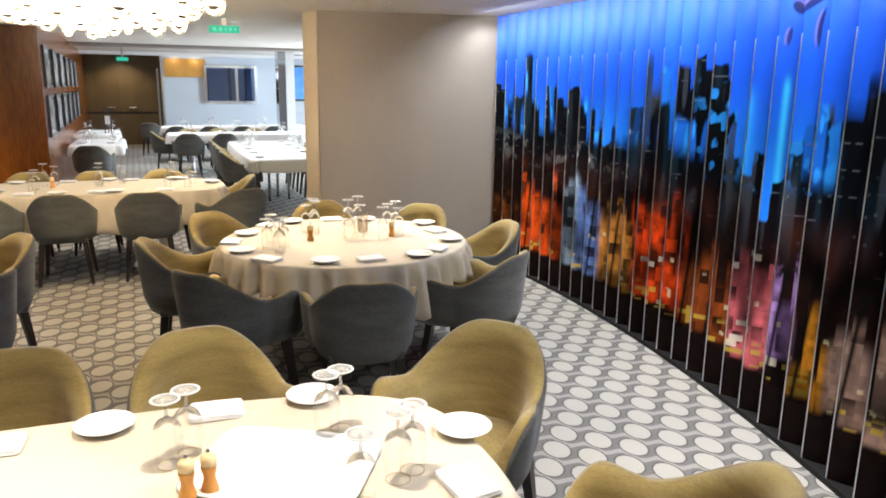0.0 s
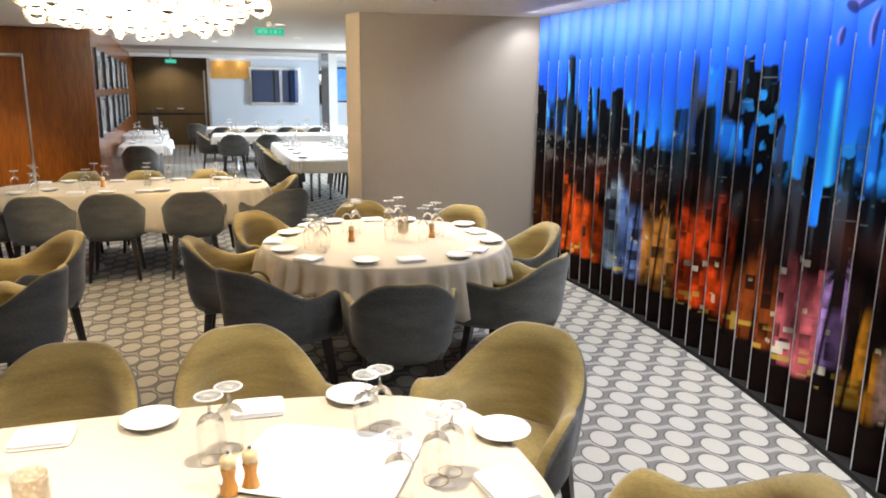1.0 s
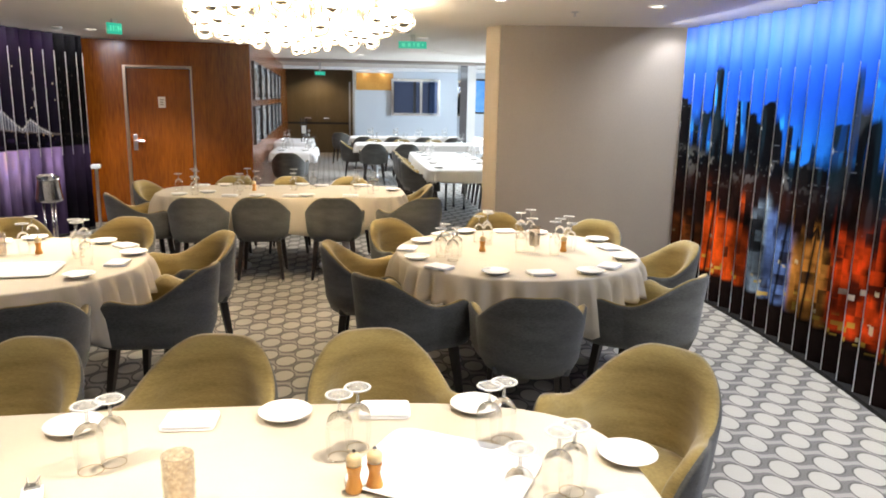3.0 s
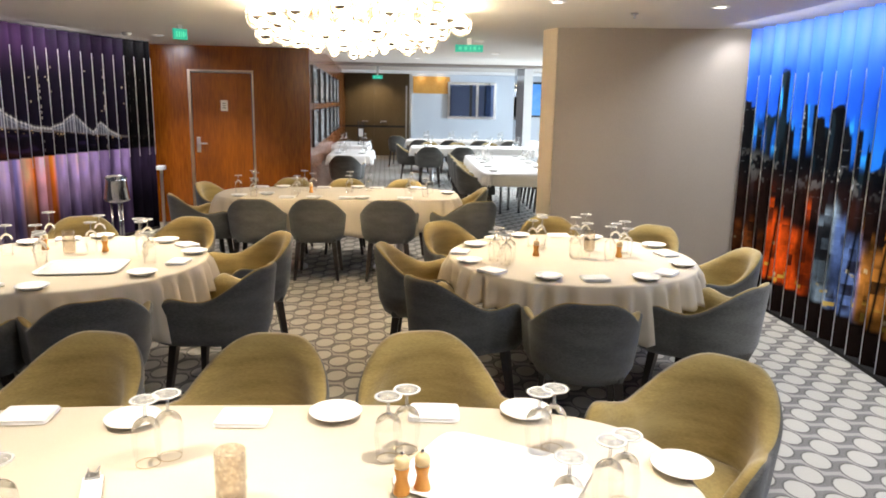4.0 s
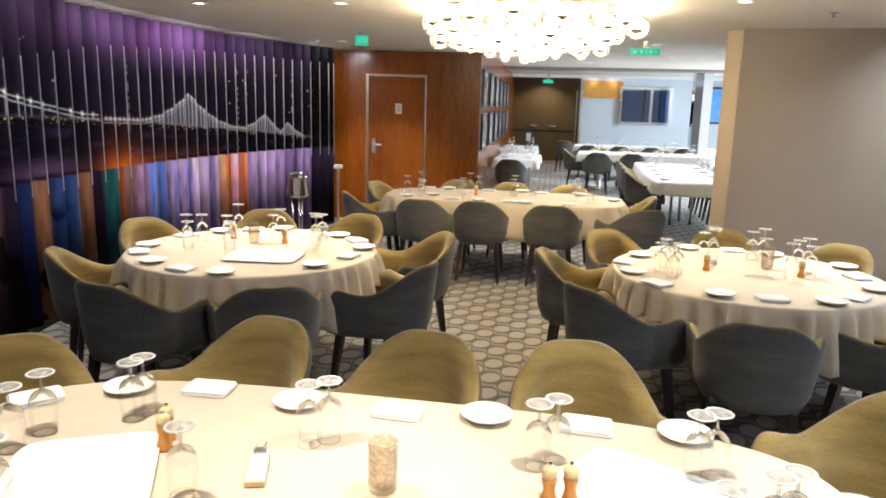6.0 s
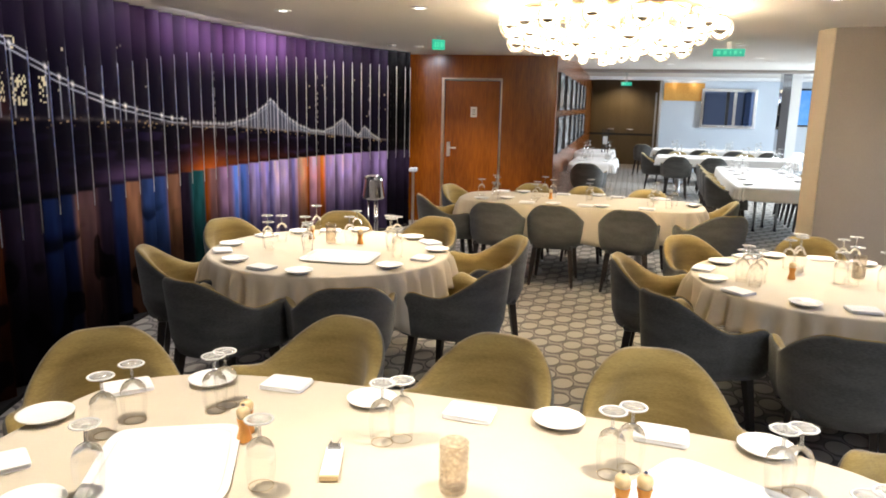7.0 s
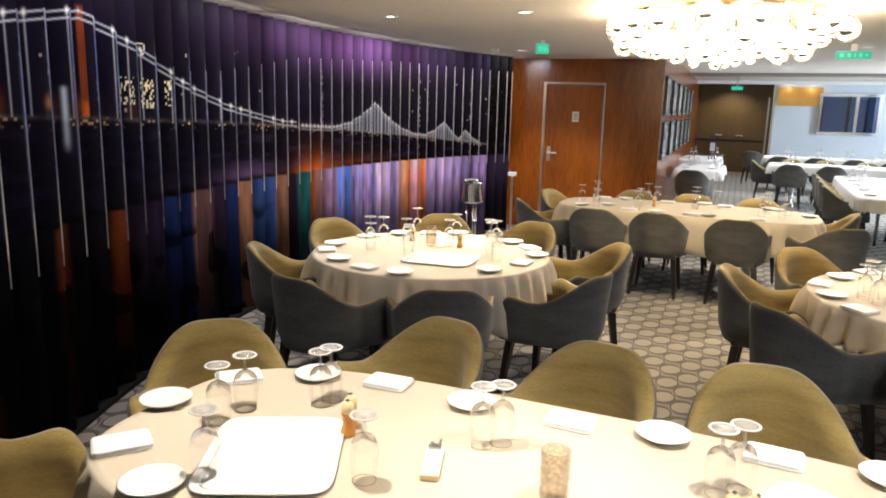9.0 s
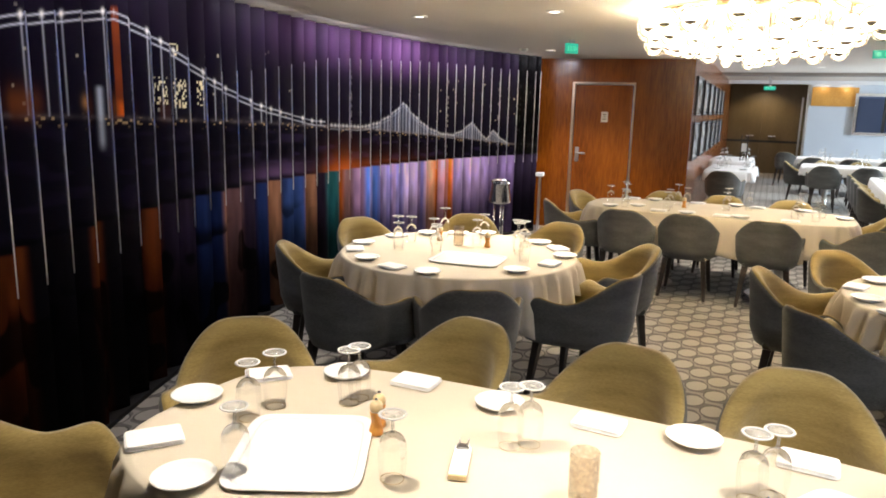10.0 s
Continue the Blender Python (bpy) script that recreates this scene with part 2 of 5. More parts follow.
# pale patches of the photographs stand in for glare on them
M_PHOTO = material("grey_photo_print", (0.22, 0.22, 0.23), 0.12, alt=(0.80, 0.80, 0.80), scale=6, fine=20, vary=0.25)


def print_material(name):
    """The printed slats: the picture is stored on the mesh; glossy acrylic face."""
    m = material(name, (0, 0, 0), 0.4, spec=0.05)
    nt = m.node_tree
    at = nt.nodes.new("ShaderNodeAttribute")
    at.attribute_name = "print"
    nt.links.new(at.outputs["Color"], nt.nodes["Principled BSDF"].inputs["Base Color"])
    return m


M_PRINT = print_material("printed_acrylic")
M_PLINTH = material("matt_black_kickboard", (0.010, 0.009, 0.009), 0.7, alt=(0.016, 0.014, 0.013), scale=4, fine=60, spec=0.2)
M_FOLD = material("dark_fold", (0.012, 0.012, 0.016), 0.3, alt=(0.018, 0.018, 0.024), scale=3, fine=60)


def carpet_material():
    m = material("oval_pattern_carpet", (0.3, 0.28, 0.25), 0.95, spec=0.1, sheen=0.1)
    nt = m.node_tree
    N, K = nt.nodes, nt.links
    b = N["Principled BSDF"]
    tc = N.new("ShaderNodeTexCoord")
    sep = N.new("ShaderNodeSeparateXYZ")
    wob = N.new("ShaderNodeTexNoise")
    wob.inputs["Scale"].default_value = 60
    K.new(tc.outputs["Object"], wob.inputs[0])
    K.new(tc.outputs["Object"], sep.inputs[0])

    def math_node(op, a, c=None, e=None):
        n = N.new("ShaderNodeMath")
        n.operation = op
        for i, v in enumerate((a, c, e)):
            if v is None:
                continue
            if isinstance(v, (int, float)):
                n.inputs[i].default_value = v
            else:
                K.new(v, n.inputs[i])
        return n.outputs[0]

    def dot(cx, cy, c0):
        return math_node("ADD", math_node("ADD", math_node("MULTIPLY", sep.outputs[0], cx), math_node("MULTIPLY", sep.outputs[1], cy)), c0)
    a1, a2, o = Vector((0.1592, -0.0596)), Vector((0.0522, 0.1673)), Vector((0.8992, 3.5353))
    det = a1.x * a2.y - a1.y * a2.x
    u = dot(a2.y / det, -a2.x / det, -(o.x * a2.y - o.y * a2.x) / det + 0.5 + 100)
    v = dot(-a1.y / det, a1.x / det, -(-o.x * a1.y + o.y * a1.x) / det + 0.5 + 100)
    fu = math_node("SUBTRACT", math_node("FRACT", u), 0.5)
    fv = math_node("SUBTRACT", math_node("FRACT", v), 0.5)
    jig = math_node("MULTIPLY", math_node("SUBTRACT", wob.outputs["Fac"], 0.5), 0.10)
    # oval: slightly leaning ellipse
    eu = math_node("ADD", math_node("MULTIPLY", fu, 2.52), math_node("MULTIPLY", fv, 0.48))
    ev = math_node("MULTIPLY", fv, 2.28)
    rad = math_node("ADD", math_node("SQRT", math_node("ADD", math_node("MULTIPLY", eu, eu), math_node("MULTIPLY", ev, ev))), jig)
    # pale line that winds between the rows
    wave = math_node("MULTIPLY", math_node("SINE", math_node("MULTIPLY", fu, 2 * math.pi)), 0.16)
    line = math_node("ABSOLUTE", math_node("ADD", math_node("SUBTRACT", math_node("FRACT", math_node("ADD", v, 0.5)), 0.5), wave))
    line = math_node("ADD", line, math_node("MULTIPLY", jig, 0.5))

    def step(val, lo, hi):
        r = N.new("ShaderNodeMapRange")
        r.interpolation_type = "SMOOTHSTEP"
        r.inputs[1].default_value, r.inputs[2].default_value = lo, hi
        r.inputs[3].default_value, r.inputs[4].default_value = 1, 0
        K.new(val, r.inputs[0])
        return r.outputs[0]

    def mix(fac, a, c):
        x = N.new("ShaderNodeMix")
        x.data_type = "RGBA"
        K.new(fac, x.inputs[0])
        for i, col in ((6, a), (7, c)):
            if isinstance(col, tuple):
                x.inputs[i].default_value = (*col, 1)
            else:
                K.new(col, x.inputs[i])
        return x.outputs[2]
    ground = mix(step(line, 0.105, 0.14), (0.165, 0.154, 0.144), (0.325, 0.304, 0.275))
    ringed = mix(step(rad, 1.06, 1.13), ground, (0.105, 0.094, 0.088))
    oval = mix(step(rad, 0.94, 1.0), ringed, (0.44, 0.412, 0.36))
    big = N.new("ShaderNodeTexNoise")
    big.inputs["Scale"].default_value, big.inputs["Detail"].default_value = 1.1, 5
    pile = N.new("ShaderNodeTexNoise")
    pile.inputs["Scale"].default_value = 420
    for n in (big, pile):
        K.new(tc.outputs["Object"], n.inputs[0])
    tone = math_node("ADD", 0.74, math_node("ADD", math_node("MULTIPLY", big.outputs["Fac"], 0.26), math_node("MULTIPLY", pile.outputs["Fac"], 0.26)))
    hs = N.new("ShaderNodeHueSaturation")
    K.new(tone, hs.inputs["Value"])
    K.new(oval, hs.inputs["Color"])
    K.new(hs.outputs[0], b.inputs["Base Color"])
    bp = N.new("ShaderNodeBump")
    bp.inputs["Strength"].default_value, bp.inputs["Distance"].default_value = 0.5, 0.004
    K.new(pile.outputs["Fac"], bp.inputs["Height"])
    K.new(bp.outputs[0], b.inputs["Normal"])
    return m


M_CARPET = carpet_material()

# ---------------------------------------------------------------- mesh helpers


def mesh_object(name, bm, mat, parent=None, label="", smooth=False):
    me = bpy.data.meshes.new(name)
    bmesh.ops.recalc_face_normals(bm, faces=bm.faces)
    bm.to_mesh(me)
    bm.free()
    for m in (mat if isinstance(mat, (list, tuple)) else [mat]):
        me.materials.append(m)
    if smooth:
        for p in me.polygons:
            p.use_smooth = True
    ob = new(name, me)
    if parent:
        ob.parent = parent
    if label:
        ob["label"] = label
    return ob


def part(name, bm, mat, parent, label="", smooth=False):
    return mesh_object(name, bm, mat, parent, label, smooth)


def empty(name):
    o = new(name)
    o.empty_display_size = 0.1
    return o


def add_box(bm, c, size, rz=0.0, bevel=0.0, rx=0.0):
    m = pose(c[0], c[1], c[2], rx, 0, rz) @ Matrix.Diagonal((*size, 1))
    r = bmesh.ops.create_cube(bm, size=1, matrix=m)
    if bevel:
        es = list({e for v in r["verts"] for e in v.link_edges})
        bmesh.ops.bevel(bm, geom=es, offset=bevel, segments=2, profile=0.5, affect="EDGES")
    return bm


def box(c, size, rz=0.0, bevel=0.0, rx=0.0):
    return add_box(bmesh.new(), c, size, rz, bevel, rx)


def add_lathe(bm, profile, n=24, c=(0, 0, 0), m=None):
    rings = []
    for r, z in profile:
        if r < 1e-5:
            rings.append([bm.verts.new((c[0], c[1], c[2] + z))])
        else:
            rings.append([bm.verts.new((c[0] + r * math.cos(2 * math.pi * k / n), c[1] + r * math.sin(2 * math.pi * k / n), c[2] + z)) for k in range(n)])
    for a, b in zip(rings, rings[1:]):
        for k in range(n):
            j = (k + 1) % n
            if len(a) == 1 and len(b) == 1:
                continue
            if len(a) == 1:
                bm.faces.new((a[0], b[k], b[j]))
            elif len(b) == 1:
                bm.faces.new((a[k], a[j], b[0]))
            else:
                bm.faces.new((a[k], a[j], b[j], b[k]))
    if m is not None:
        bmesh.ops.transform(bm, matrix=m, verts=[v for r in rings for v in r])
    return bm


def lathe(profile, n=24, c=(0, 0, 0)):
    return add_lathe(bmesh.new(), profile, n, c)


def prism(pts, z0, z1):
    """An upright block over a plan polygon."""
    bm = bmesh.new()
    lo = [bm.verts.new((x, y, z0)) for x, y in pts]
    hi = [bm.verts.new((x, y, z1)) for x, y in pts]
    bm.faces.new(lo)
    bm.faces.new(hi)
    for k in range(len(pts)):
        j = (k + 1) % len(pts)
        bm.faces.new((lo[k], lo[j], hi[j], hi[k]))
    return bm


def structure(name, bm, mat, label, smooth=False):
    return tagged(mesh_object(name, bm, mat, None, "", smooth), label, name.split("_")[0], kind="structure")


# ---------------------------------------------------------------- the shell of the place
bm = bmesh.new()
add_box(bm, (-3, 8, -0.05), (30, 40, 0.1))
structure("floor", bm, M_CARPET, "patterned carpet of cream ovals on grey")

# ceiling of the dining room, ends short of the room beyond
pF0, pF1 = AY * 11.2 + AX * 8, AY * 11.2 - AX * 12
structure("ceiling", prism([(8, -12), (pF0.x, pF0.y), (pF1.x, pF1.y), (-18, -12)], CEIL, CEIL + 0.35), M_CEIL, "smooth cream painted ceiling")
pG0, pG1 = AY * 26 + AX * 8, AY * 26 - AX * 12
structure("ceiling_far", prism([(pF0.x, pF0.y), (pG0.x, pG0.y), (pG1.x, pG1.y), (pF1.x, pF1.y)], CEIL_FAR, CEIL_FAR + 0.2), M_CEIL, "pale ceiling of the room beyond")


def arc_wall(name, c, r, a0, a1, thick, mat, label, n=60):
    """A curved wall outside radius r."""
    bm = bmesh.new()
    rows = []
    for k in range(n + 1):
        a = radians(a0 + (a1 - a0) * k / n)
        d = Vector((math.cos(a), math.sin(a)))
        p, q = c + d * r, c + d * (r + thick)
        rows.append([bm.verts.new((p.x, p.y, 0)), bm.verts.new((p.x, p.y, CEIL)), bm.verts.new((q.x, q.y, CEIL)), bm.verts.new((q.x, q.y, 0))])
    for a, b in zip(rows, rows[1:]):
        for i in range(4):
            bm.faces.new((a[i], a[(i + 1) % 4], b[(i + 1) % 4], b[i]))
    bm.faces.new(rows[0])
    bm.faces.new(rows[-1])
    return structure(name, bm, mat, label)


wall_right = arc_wall("wall_right", R_C, R_R + 0.10, R_A0 + 0.8, -26, 0.2, M_BLACK, "curved wall carrying printed city slats")
wall_left = arc_wall("wall_left", L_C, L_R + 0.10, 182.3, 244, 0.2, M_BLACK, "curved wall carrying printed bridge slats")
# wall behind the camera
e0 = R_C + Vector((math.cos(radians(-26)), math.sin(radians(-26)))) * (R_R + 0.1)
e1 = L_C + Vector((math.cos(radians(244)), math.sin(radians(244)))) * (L_R + 0.1)
structure("wall_back", prism([(e0.x + 0.3, e0.y), (e0.x + 0.3, e0.y - 0.2), (e1.x, e0.y - 0.2), (e1.x, e0.y)], 0, CEIL), M_PLAIN, "plain dark wall closing the room")
structure("wall_side", prism([(e1.x, e0.y - 0.2), (e1.x, e1.y), (e1.x - 0.2, e1.y), (e1.x - 0.2, e0.y - 0.2)], 0, CEIL), M_PLAIN, "plain dark return wall closing the room")

# grey block beside the opening
structure("wall_grey", prism([(-1.42, 6.66), (0.19, 7.085), (1.2, 7.35), (1.2, 9.2), (-0.9, 8.6), (-1.38, 6.95)], 0, CEIL), M_GREY, "grey woven wallcovering on a broad pier")
structure("trim_pier", prism([(-1.425, 6.655), (-1.385, 6.945), (-1.57, 6.93), (-1.60, 6.86)], 0, CEIL), M_BEIGE, "beige edge panel of the pier")
structure("baseboard", prism([(-1.425, 6.645), (0.185, 7.07), (0.19, 7.083), (-1.42, 6.658)], 0, 0.09), M_STEEL, "thin metal skirting along the pier")

# wood wall with its door
W0, W1 = Vector((-7.02, 7.68)), Vector((-5.20, 8.68))
WD = (W1 - W0).normalized()
WN = Vector((WD.y, -WD.x))        # towards the room
WEND = Vector((-10.78, 20.05))
SD = (WEND - W1).normalized()
SN = Vector((SD.y, -SD.x))
WLEN = (W1 - W0).length
WDEG = math.degrees(math.atan2(WD.y, WD.x))


def on_wood(u, out=0.0):
    p = W0 + WD * u + WN * out
    return p.x, p.y


def wood_seg(name, u0, u1, z0, z1, label):
    return structure(name, prism([on_wood(u0), on_wood(u1), on_wood(u1, -0.2), on_wood(u0, -0.2)], z0, z1), M_WOOD, label)


DU0, DU1, DTOP = 0.50, 1.34, 2.02
wood_seg("wall_wood_1", -0.6, DU0, 0, CEIL, "red-brown polished wood veneer wall")
wood_seg("wall_wood_2", DU1, WLEN, 0, CEIL, "red-brown polished wood veneer wall")
wood_seg("wall_wood_3", DU0, DU1, DTOP, CEIL, "red-brown wood veneer above the door")
q0, q1 = W1 - SN * 0.2, WEND - SN * 0.2
structure("wall_pictures", prism([(W1.x, W1.y), (WEND.x, WEND.y), (q1.x, q1.y), (q0.x, q0.y)], 0, CEIL_FAR), M_WOOD, "dark wood wall hung with framed pictures")

door = empty("door_1")
tagged(door, "closed red-brown wooden service door in metal frame", "door", kind="structure")
bm = prism([on_wood(DU0 + 0.035, -0.03), on_wood(DU1 - 0.035, -0.03), on_wood(DU1 - 0.035, -0.075), on_wood(DU0 + 0.035, -0.075)], 0.01, DTOP - 0.035)
part("door_leaf", bm, M_WOOD, door)
for u0, u1, z0, z1 in ((DU0, DU0 + 0.034, 0, DTOP), (DU1 - 0.018, DU1, 0, DTOP), (DU0 + 0.034, DU1 - 0.018, DTOP - 0.02, DTOP)):
    part("frame_strip", prism([on_wood(u0, 0.012), on_wood(u1, 0.012), on_wood(u1, -0.08), on_wood(u0, -0.08)], z0, z1), M_BRONZE, door, "warm brushed steel strip")
bm = bmesh.new()
x, y = on_wood(DU0 + 0.10, -0.022)
add_box(bm, (x, y, 1.04), (0.05, 0.014, 0.2), WDEG, 0.004)
x, y = on_wood(DU0 + 0.155, 0.028)
add_box(bm, (x, y, 1.06), (0.13, 0.018, 0.02), WDEG, 0.006)
x, y = on_wood(DU0 + 0.10, 0.004)
add_box(bm, (x, y, 1.06), (0.02, 0.05, 0.02), WDEG, 0.004)
part("handle", bm, M_STEEL, door, "steel lever handle")
sign = mesh_object("door_sign", box((*on_wood((DU0 + DU1) / 2 + 0.03, -0.026), 1.56), (0.09, 0.008, 0.14), WDEG, 0.003), M_PAPER)
tagged(sign, "small cream notice plate on the wooden door", "sign")
for k, (w, dz) in enumerate(((0.05, 0.03), (0.04, 0.0), (0.05, -0.03))):
    part("notice_bar", box((*on_wood((DU0 + DU1) / 2 + 0.03, -0.021), 1.56 + dz), (w, 0.003, 0.012), WDEG), M_DOORBROWN, sign)

# ---------------------------------------------------------------- printed slats


def noise1(x, seed):
    """Smooth 1-D value noise in 0..1."""
    i = np.floor(x)
    f = x - i
    f = f * f * (3 - 2 * f)

    def h(n):
        return np.mod(np.sin(n * 127.1 + seed * 311.7) * 43758.5453, 1.0)
    return h(i) * (1 - f) + h(i + 1) * f


def cell(a, b, seed):
    return np.mod(np.sin(np.floor(a) * 127.1 + np.floor(b) * 269.5 + seed * 74.7) * 43758.5453, 1.0)


def noise2(a, b, seed):
    """Smooth 2-D value noise in 0..1."""
    ia, ib = np.floor(a), np.floor(b)
    fa, fb = a - ia, b - ib
    fa, fb = fa * fa * (3 - 2 * fa), fb * fb * (3 - 2 * fb)
    c00, c10, c01, c11 = cell(ia, ib, seed), cell(ia + 1, ib, seed), cell(ia, ib + 1, seed), cell(ia + 1, ib + 1, seed)
    return (c00 * (1 - fa) + c10 * fa) * (1 - fb) + (c01 * (1 - fa) + c11 * fa) * fb


def sm(x, lo, hi):
    t = np.clip((x - lo) / (hi - lo), 0, 1)
    return t * t * (3 - 2 * t)


def blend(base, col, k):
    return base * (1 - k[..., None]) + np.array(col) * k[..., None]


def city_print(s, z):
    """Dusk city: blue sky, black skyline with palms, glowing street level."""
    # skyline height slat by slat; each printed strip jumps against its neighbours
    HZ = np.array([1.66, 1.68, 1.67, 1.82, 1.90, 1.53, 1.64, 1.56, 1.67, 1.57, 1.50, 1.36, 1.28, 1.50, 1.83, 1.73, 1.78, 1.84, 1.79, 1.51, 1.34, 1.22, 1.49, 1.62, 1.72,
                   1.70, 1.6, 1.8, 1.7, 1.5, 1.7, 1.6, 1.8, 1.6, 1.7, 1.6])
    fold = np.floor(s / PITCH_R - R_OFF)
    fr = s / PITCH_R - R_OFF - fold
    s, z = s + 0.05 * (cell(fold, fold * 0, 66) - 0.5), z + 0.07 * (cell(fold, fold * 0, 67) - 0.5) * sm(z, 0.3, 0.5)
    # each strip: one tower with a straight side, and a lower or higher step beside it
    H = HZ[np.clip(fold + 1, 0, 35).astype(int)]
    c0, side = 0.30 + 0.45 * cell(fold, fold * 0, 20), np.sign(cell(fold, fold * 0, 22) - 0.4)
    step = sm((fr - c0) * side, -0.03, 0.03)
    H = H + 0.03 - step * (0.05 + 0.20 * cell(fold, fold * 0, 21) ** 2)
    sky = np.zeros(s.shape + (3,)) + np.array((0.010, 0.080, 0.60))
    # paler upward, as the strips' wash is put into the sky
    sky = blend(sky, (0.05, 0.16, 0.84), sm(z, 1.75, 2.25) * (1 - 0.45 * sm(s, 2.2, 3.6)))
    sky = blend(sky, (0.015, 0.20, 0.78), sm(1.75 - z, 0, 0.5) * 0.8)
    sky = sky * (0.82 + 0.36 * noise2(s * 4, z * 1.5, 2))[..., None]
    # lamp wash near the ceiling, brightest mid-slat, painted into the sky colour
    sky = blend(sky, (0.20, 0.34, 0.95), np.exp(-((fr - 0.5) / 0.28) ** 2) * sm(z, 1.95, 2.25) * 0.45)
    sky = blend(sky, (0.05, 0.55, 0.95), np.exp(-((s - 3.78) / 0.022) ** 2) * sm(1.78 - z, 0, 0.1) * 0.8)
    sky = blend(sky, (0.04, 0.42, 0.9), np.exp(-((s - 3.53) / 0.045) ** 2) * sm(1.75 - z, 0, 0.15) * 0.6)
    # blurred leaves high against the sky, with a lilac sheen above them
    for ps, pz, ln, tk, tilt in ((3.80, 2.06, 0.05, 0.030, -30), (3.90, 2.13, 0.10, 0.026, 16), (3.93, 2.05, 0.09, 0.022, 24), (3.985, 1.94, 0.10, 0.016, 84), (3.76, 1.93, 0.05, 0.018, 80), (4.10, 2.12, 0.08, 0.03, -12)):
        ca, sa = math.cos(radians(tilt)), math.sin(radians(tilt))
        u, v = (s - ps) * ca + (z - pz) * sa, -(s - ps) * sa + (z - pz) * ca
        v = v + 1.6 * u * u
        sky = blend(sky, (0.22, 0.17, 0.50), sm(1 - (u / ln) ** 2 - ((v - tk) / tk) ** 2, 0, 0.7) * 0.6)
        sky = blend(sky, (0.012, 0.012, 0.05), sm(1 - (u / ln) ** 2 - (v / tk) ** 2, 0, 0.6) * 0.85)
    dark = np.zeros_like(sky) + np.array((0.0022, 0.0028, 0.0045))
    dark = blend(dark, (0.007, 0.018, 0.028), sm(noise2(s * 22, z * 4, 5), 0.58, 0.85) * 0.7)
    # blue gaps between the towers, deep under the skyline on a few strips
    gap = sm(noise2(s * 21, z * 3.0, 6), 0.54, 0.68) * sm(z, 1.24, 1.38) * sm(noise1(fold * 3.7, 9), 0.25, 0.5)
    dark = blend(dark, (0.012, 0.13, 0.62), gap * 0.9)
    dark = blend(dark, (0.03, 0.34, 0.90), gap * sm(noise2(s * 30, z * 9, 54), 0.6, 0.8) * 0.8)
    # thin roof lines, leaves and window bands that catch the light
    dark = blend(dark, (0.10, 0.11, 0.13), (np.abs(np.mod(z * 9 + cell(fold, fold * 0, 71) * 3, 1.0) - 0.5) < 0.03) * (cell(fold, z * 9, 72) > 0.72) * sm(noise2(s * 28, z * 3, 70), 0.4, 0.6) * 0.8)
    dark = blend(dark, (0.12, 0.12, 0.12), sm(noise2(s * 9, z * 11, 50) + 0.5 * (noise2(s * 40, z * 34, 49) - 0.5), 0.66, 0.86) * sm(z, 0.98, 1.06) * sm(1.32 - z, 0, 0.12) * sm(2.3 - s, 0, 0.7) * 0.8)
    dark = blend(dark, (0.02, 0.24, 0.72), sm(noise2(s * 17, z * 15, 48) + 0.4 * (noise2(s * 45, z * 40, 47) - 0.5), 0.62, 0.74) * sm(s, 2.9, 3.2) * sm(4.3 - s, 0, 0.2) * sm(z, 1.15, 1.3) * sm(1.8 - z, 0, 0.1) * 0.8)
    dark = blend(dark, (0.035, 0.040, 0.05), sm(noise2(s * 18, z * 3, 51), 0.66, 0.8) * sm(s, 2.2, 2.6) * 0.8)
    # white sparkle of the ridges, painted as dashes beside them
    dark = blend(dark, (0.75, 0.80, 0.85), (np.abs(fr - 0.04) < 0.03) * (cell(fold, z * 60, 52) > 0.80) * sm(noise1(z * 6 + fold * 1.7, 53), 0.5, 0.7) * sm(z, 1.0, 1.1) * sm(2.6 - s, 0, 0.4) * 0.7)
    dark = blend(dark, (0.16, 0.18, 0.19), (cell(s * 60, z * 70, 7) > 0.99) * sm(1.45 - z, 0, 0.3) * 0.35)
    dark = blend(dark, (0.045, 0.012, 0.006), sm(1.22 - z, 0, 0.25) * noise2(s * 5, z * 5, 10) * 0.8)
    soft = 0.010 + 0.05 * sm(noise1(fold * 2.3, 55), 0.55, 0.9)
    skyline = np.clip((H - z + 0.05 * (noise2(s * 13, z * 15, 17) - 0.5) + 0.02 * (noise2(s * 38, z * 38, 65) - 0.5)) / soft * 0.5 + 0.5, 0, 1)
    col = sky * (1 - skyline[..., None]) + dark * skyline[..., None]
    # street level
    low = np.zeros_like(sky) + np.array((0.012, 0.005, 0.004))
    patches = [(0.0, 0.6, 0.26, 0.6, (0.20, 0.05, 0.01)), (0.62, 1.30, 0.26, 0.92, (0.75, 0.085, 0.008)), (1.30, 1.62, 0.26, 0.98, (0.30, 0.40, 0.52)), (1.58, 1.98, 0.26, 0.88, (0.12, 0.20, 0.48)),
               (1.94, 2.44, 0.26, 0.90, (0.55, 0.22, 0.04)), (2.36, 3.04, 0.30, 1.0, (0.80, 0.065, 0.008)), (3.00, 3.56, 0.28, 0.74, (0.24, 0.05, 0.010)),
               (3.52, 3.88, 0.26, 1.0, (0.62, 0.13, 0.15)), (3.84, 4.08, 0.38, 0.86, (0.40, 0.22, 0.52)), (4.06, 4.34, 0.26, 0.66, (0.72, 0.28, 0.02)),
               (4.34, 4.88, 0.28, 0.72, (0.42, 0.26, 0.2)), (4.9, 5.5, 0.3, 0.8, (0.7, 0.12, 0.02)), (5.6, 6.2, 0.3, 0.75, (0.3, 0.3, 0.45))]
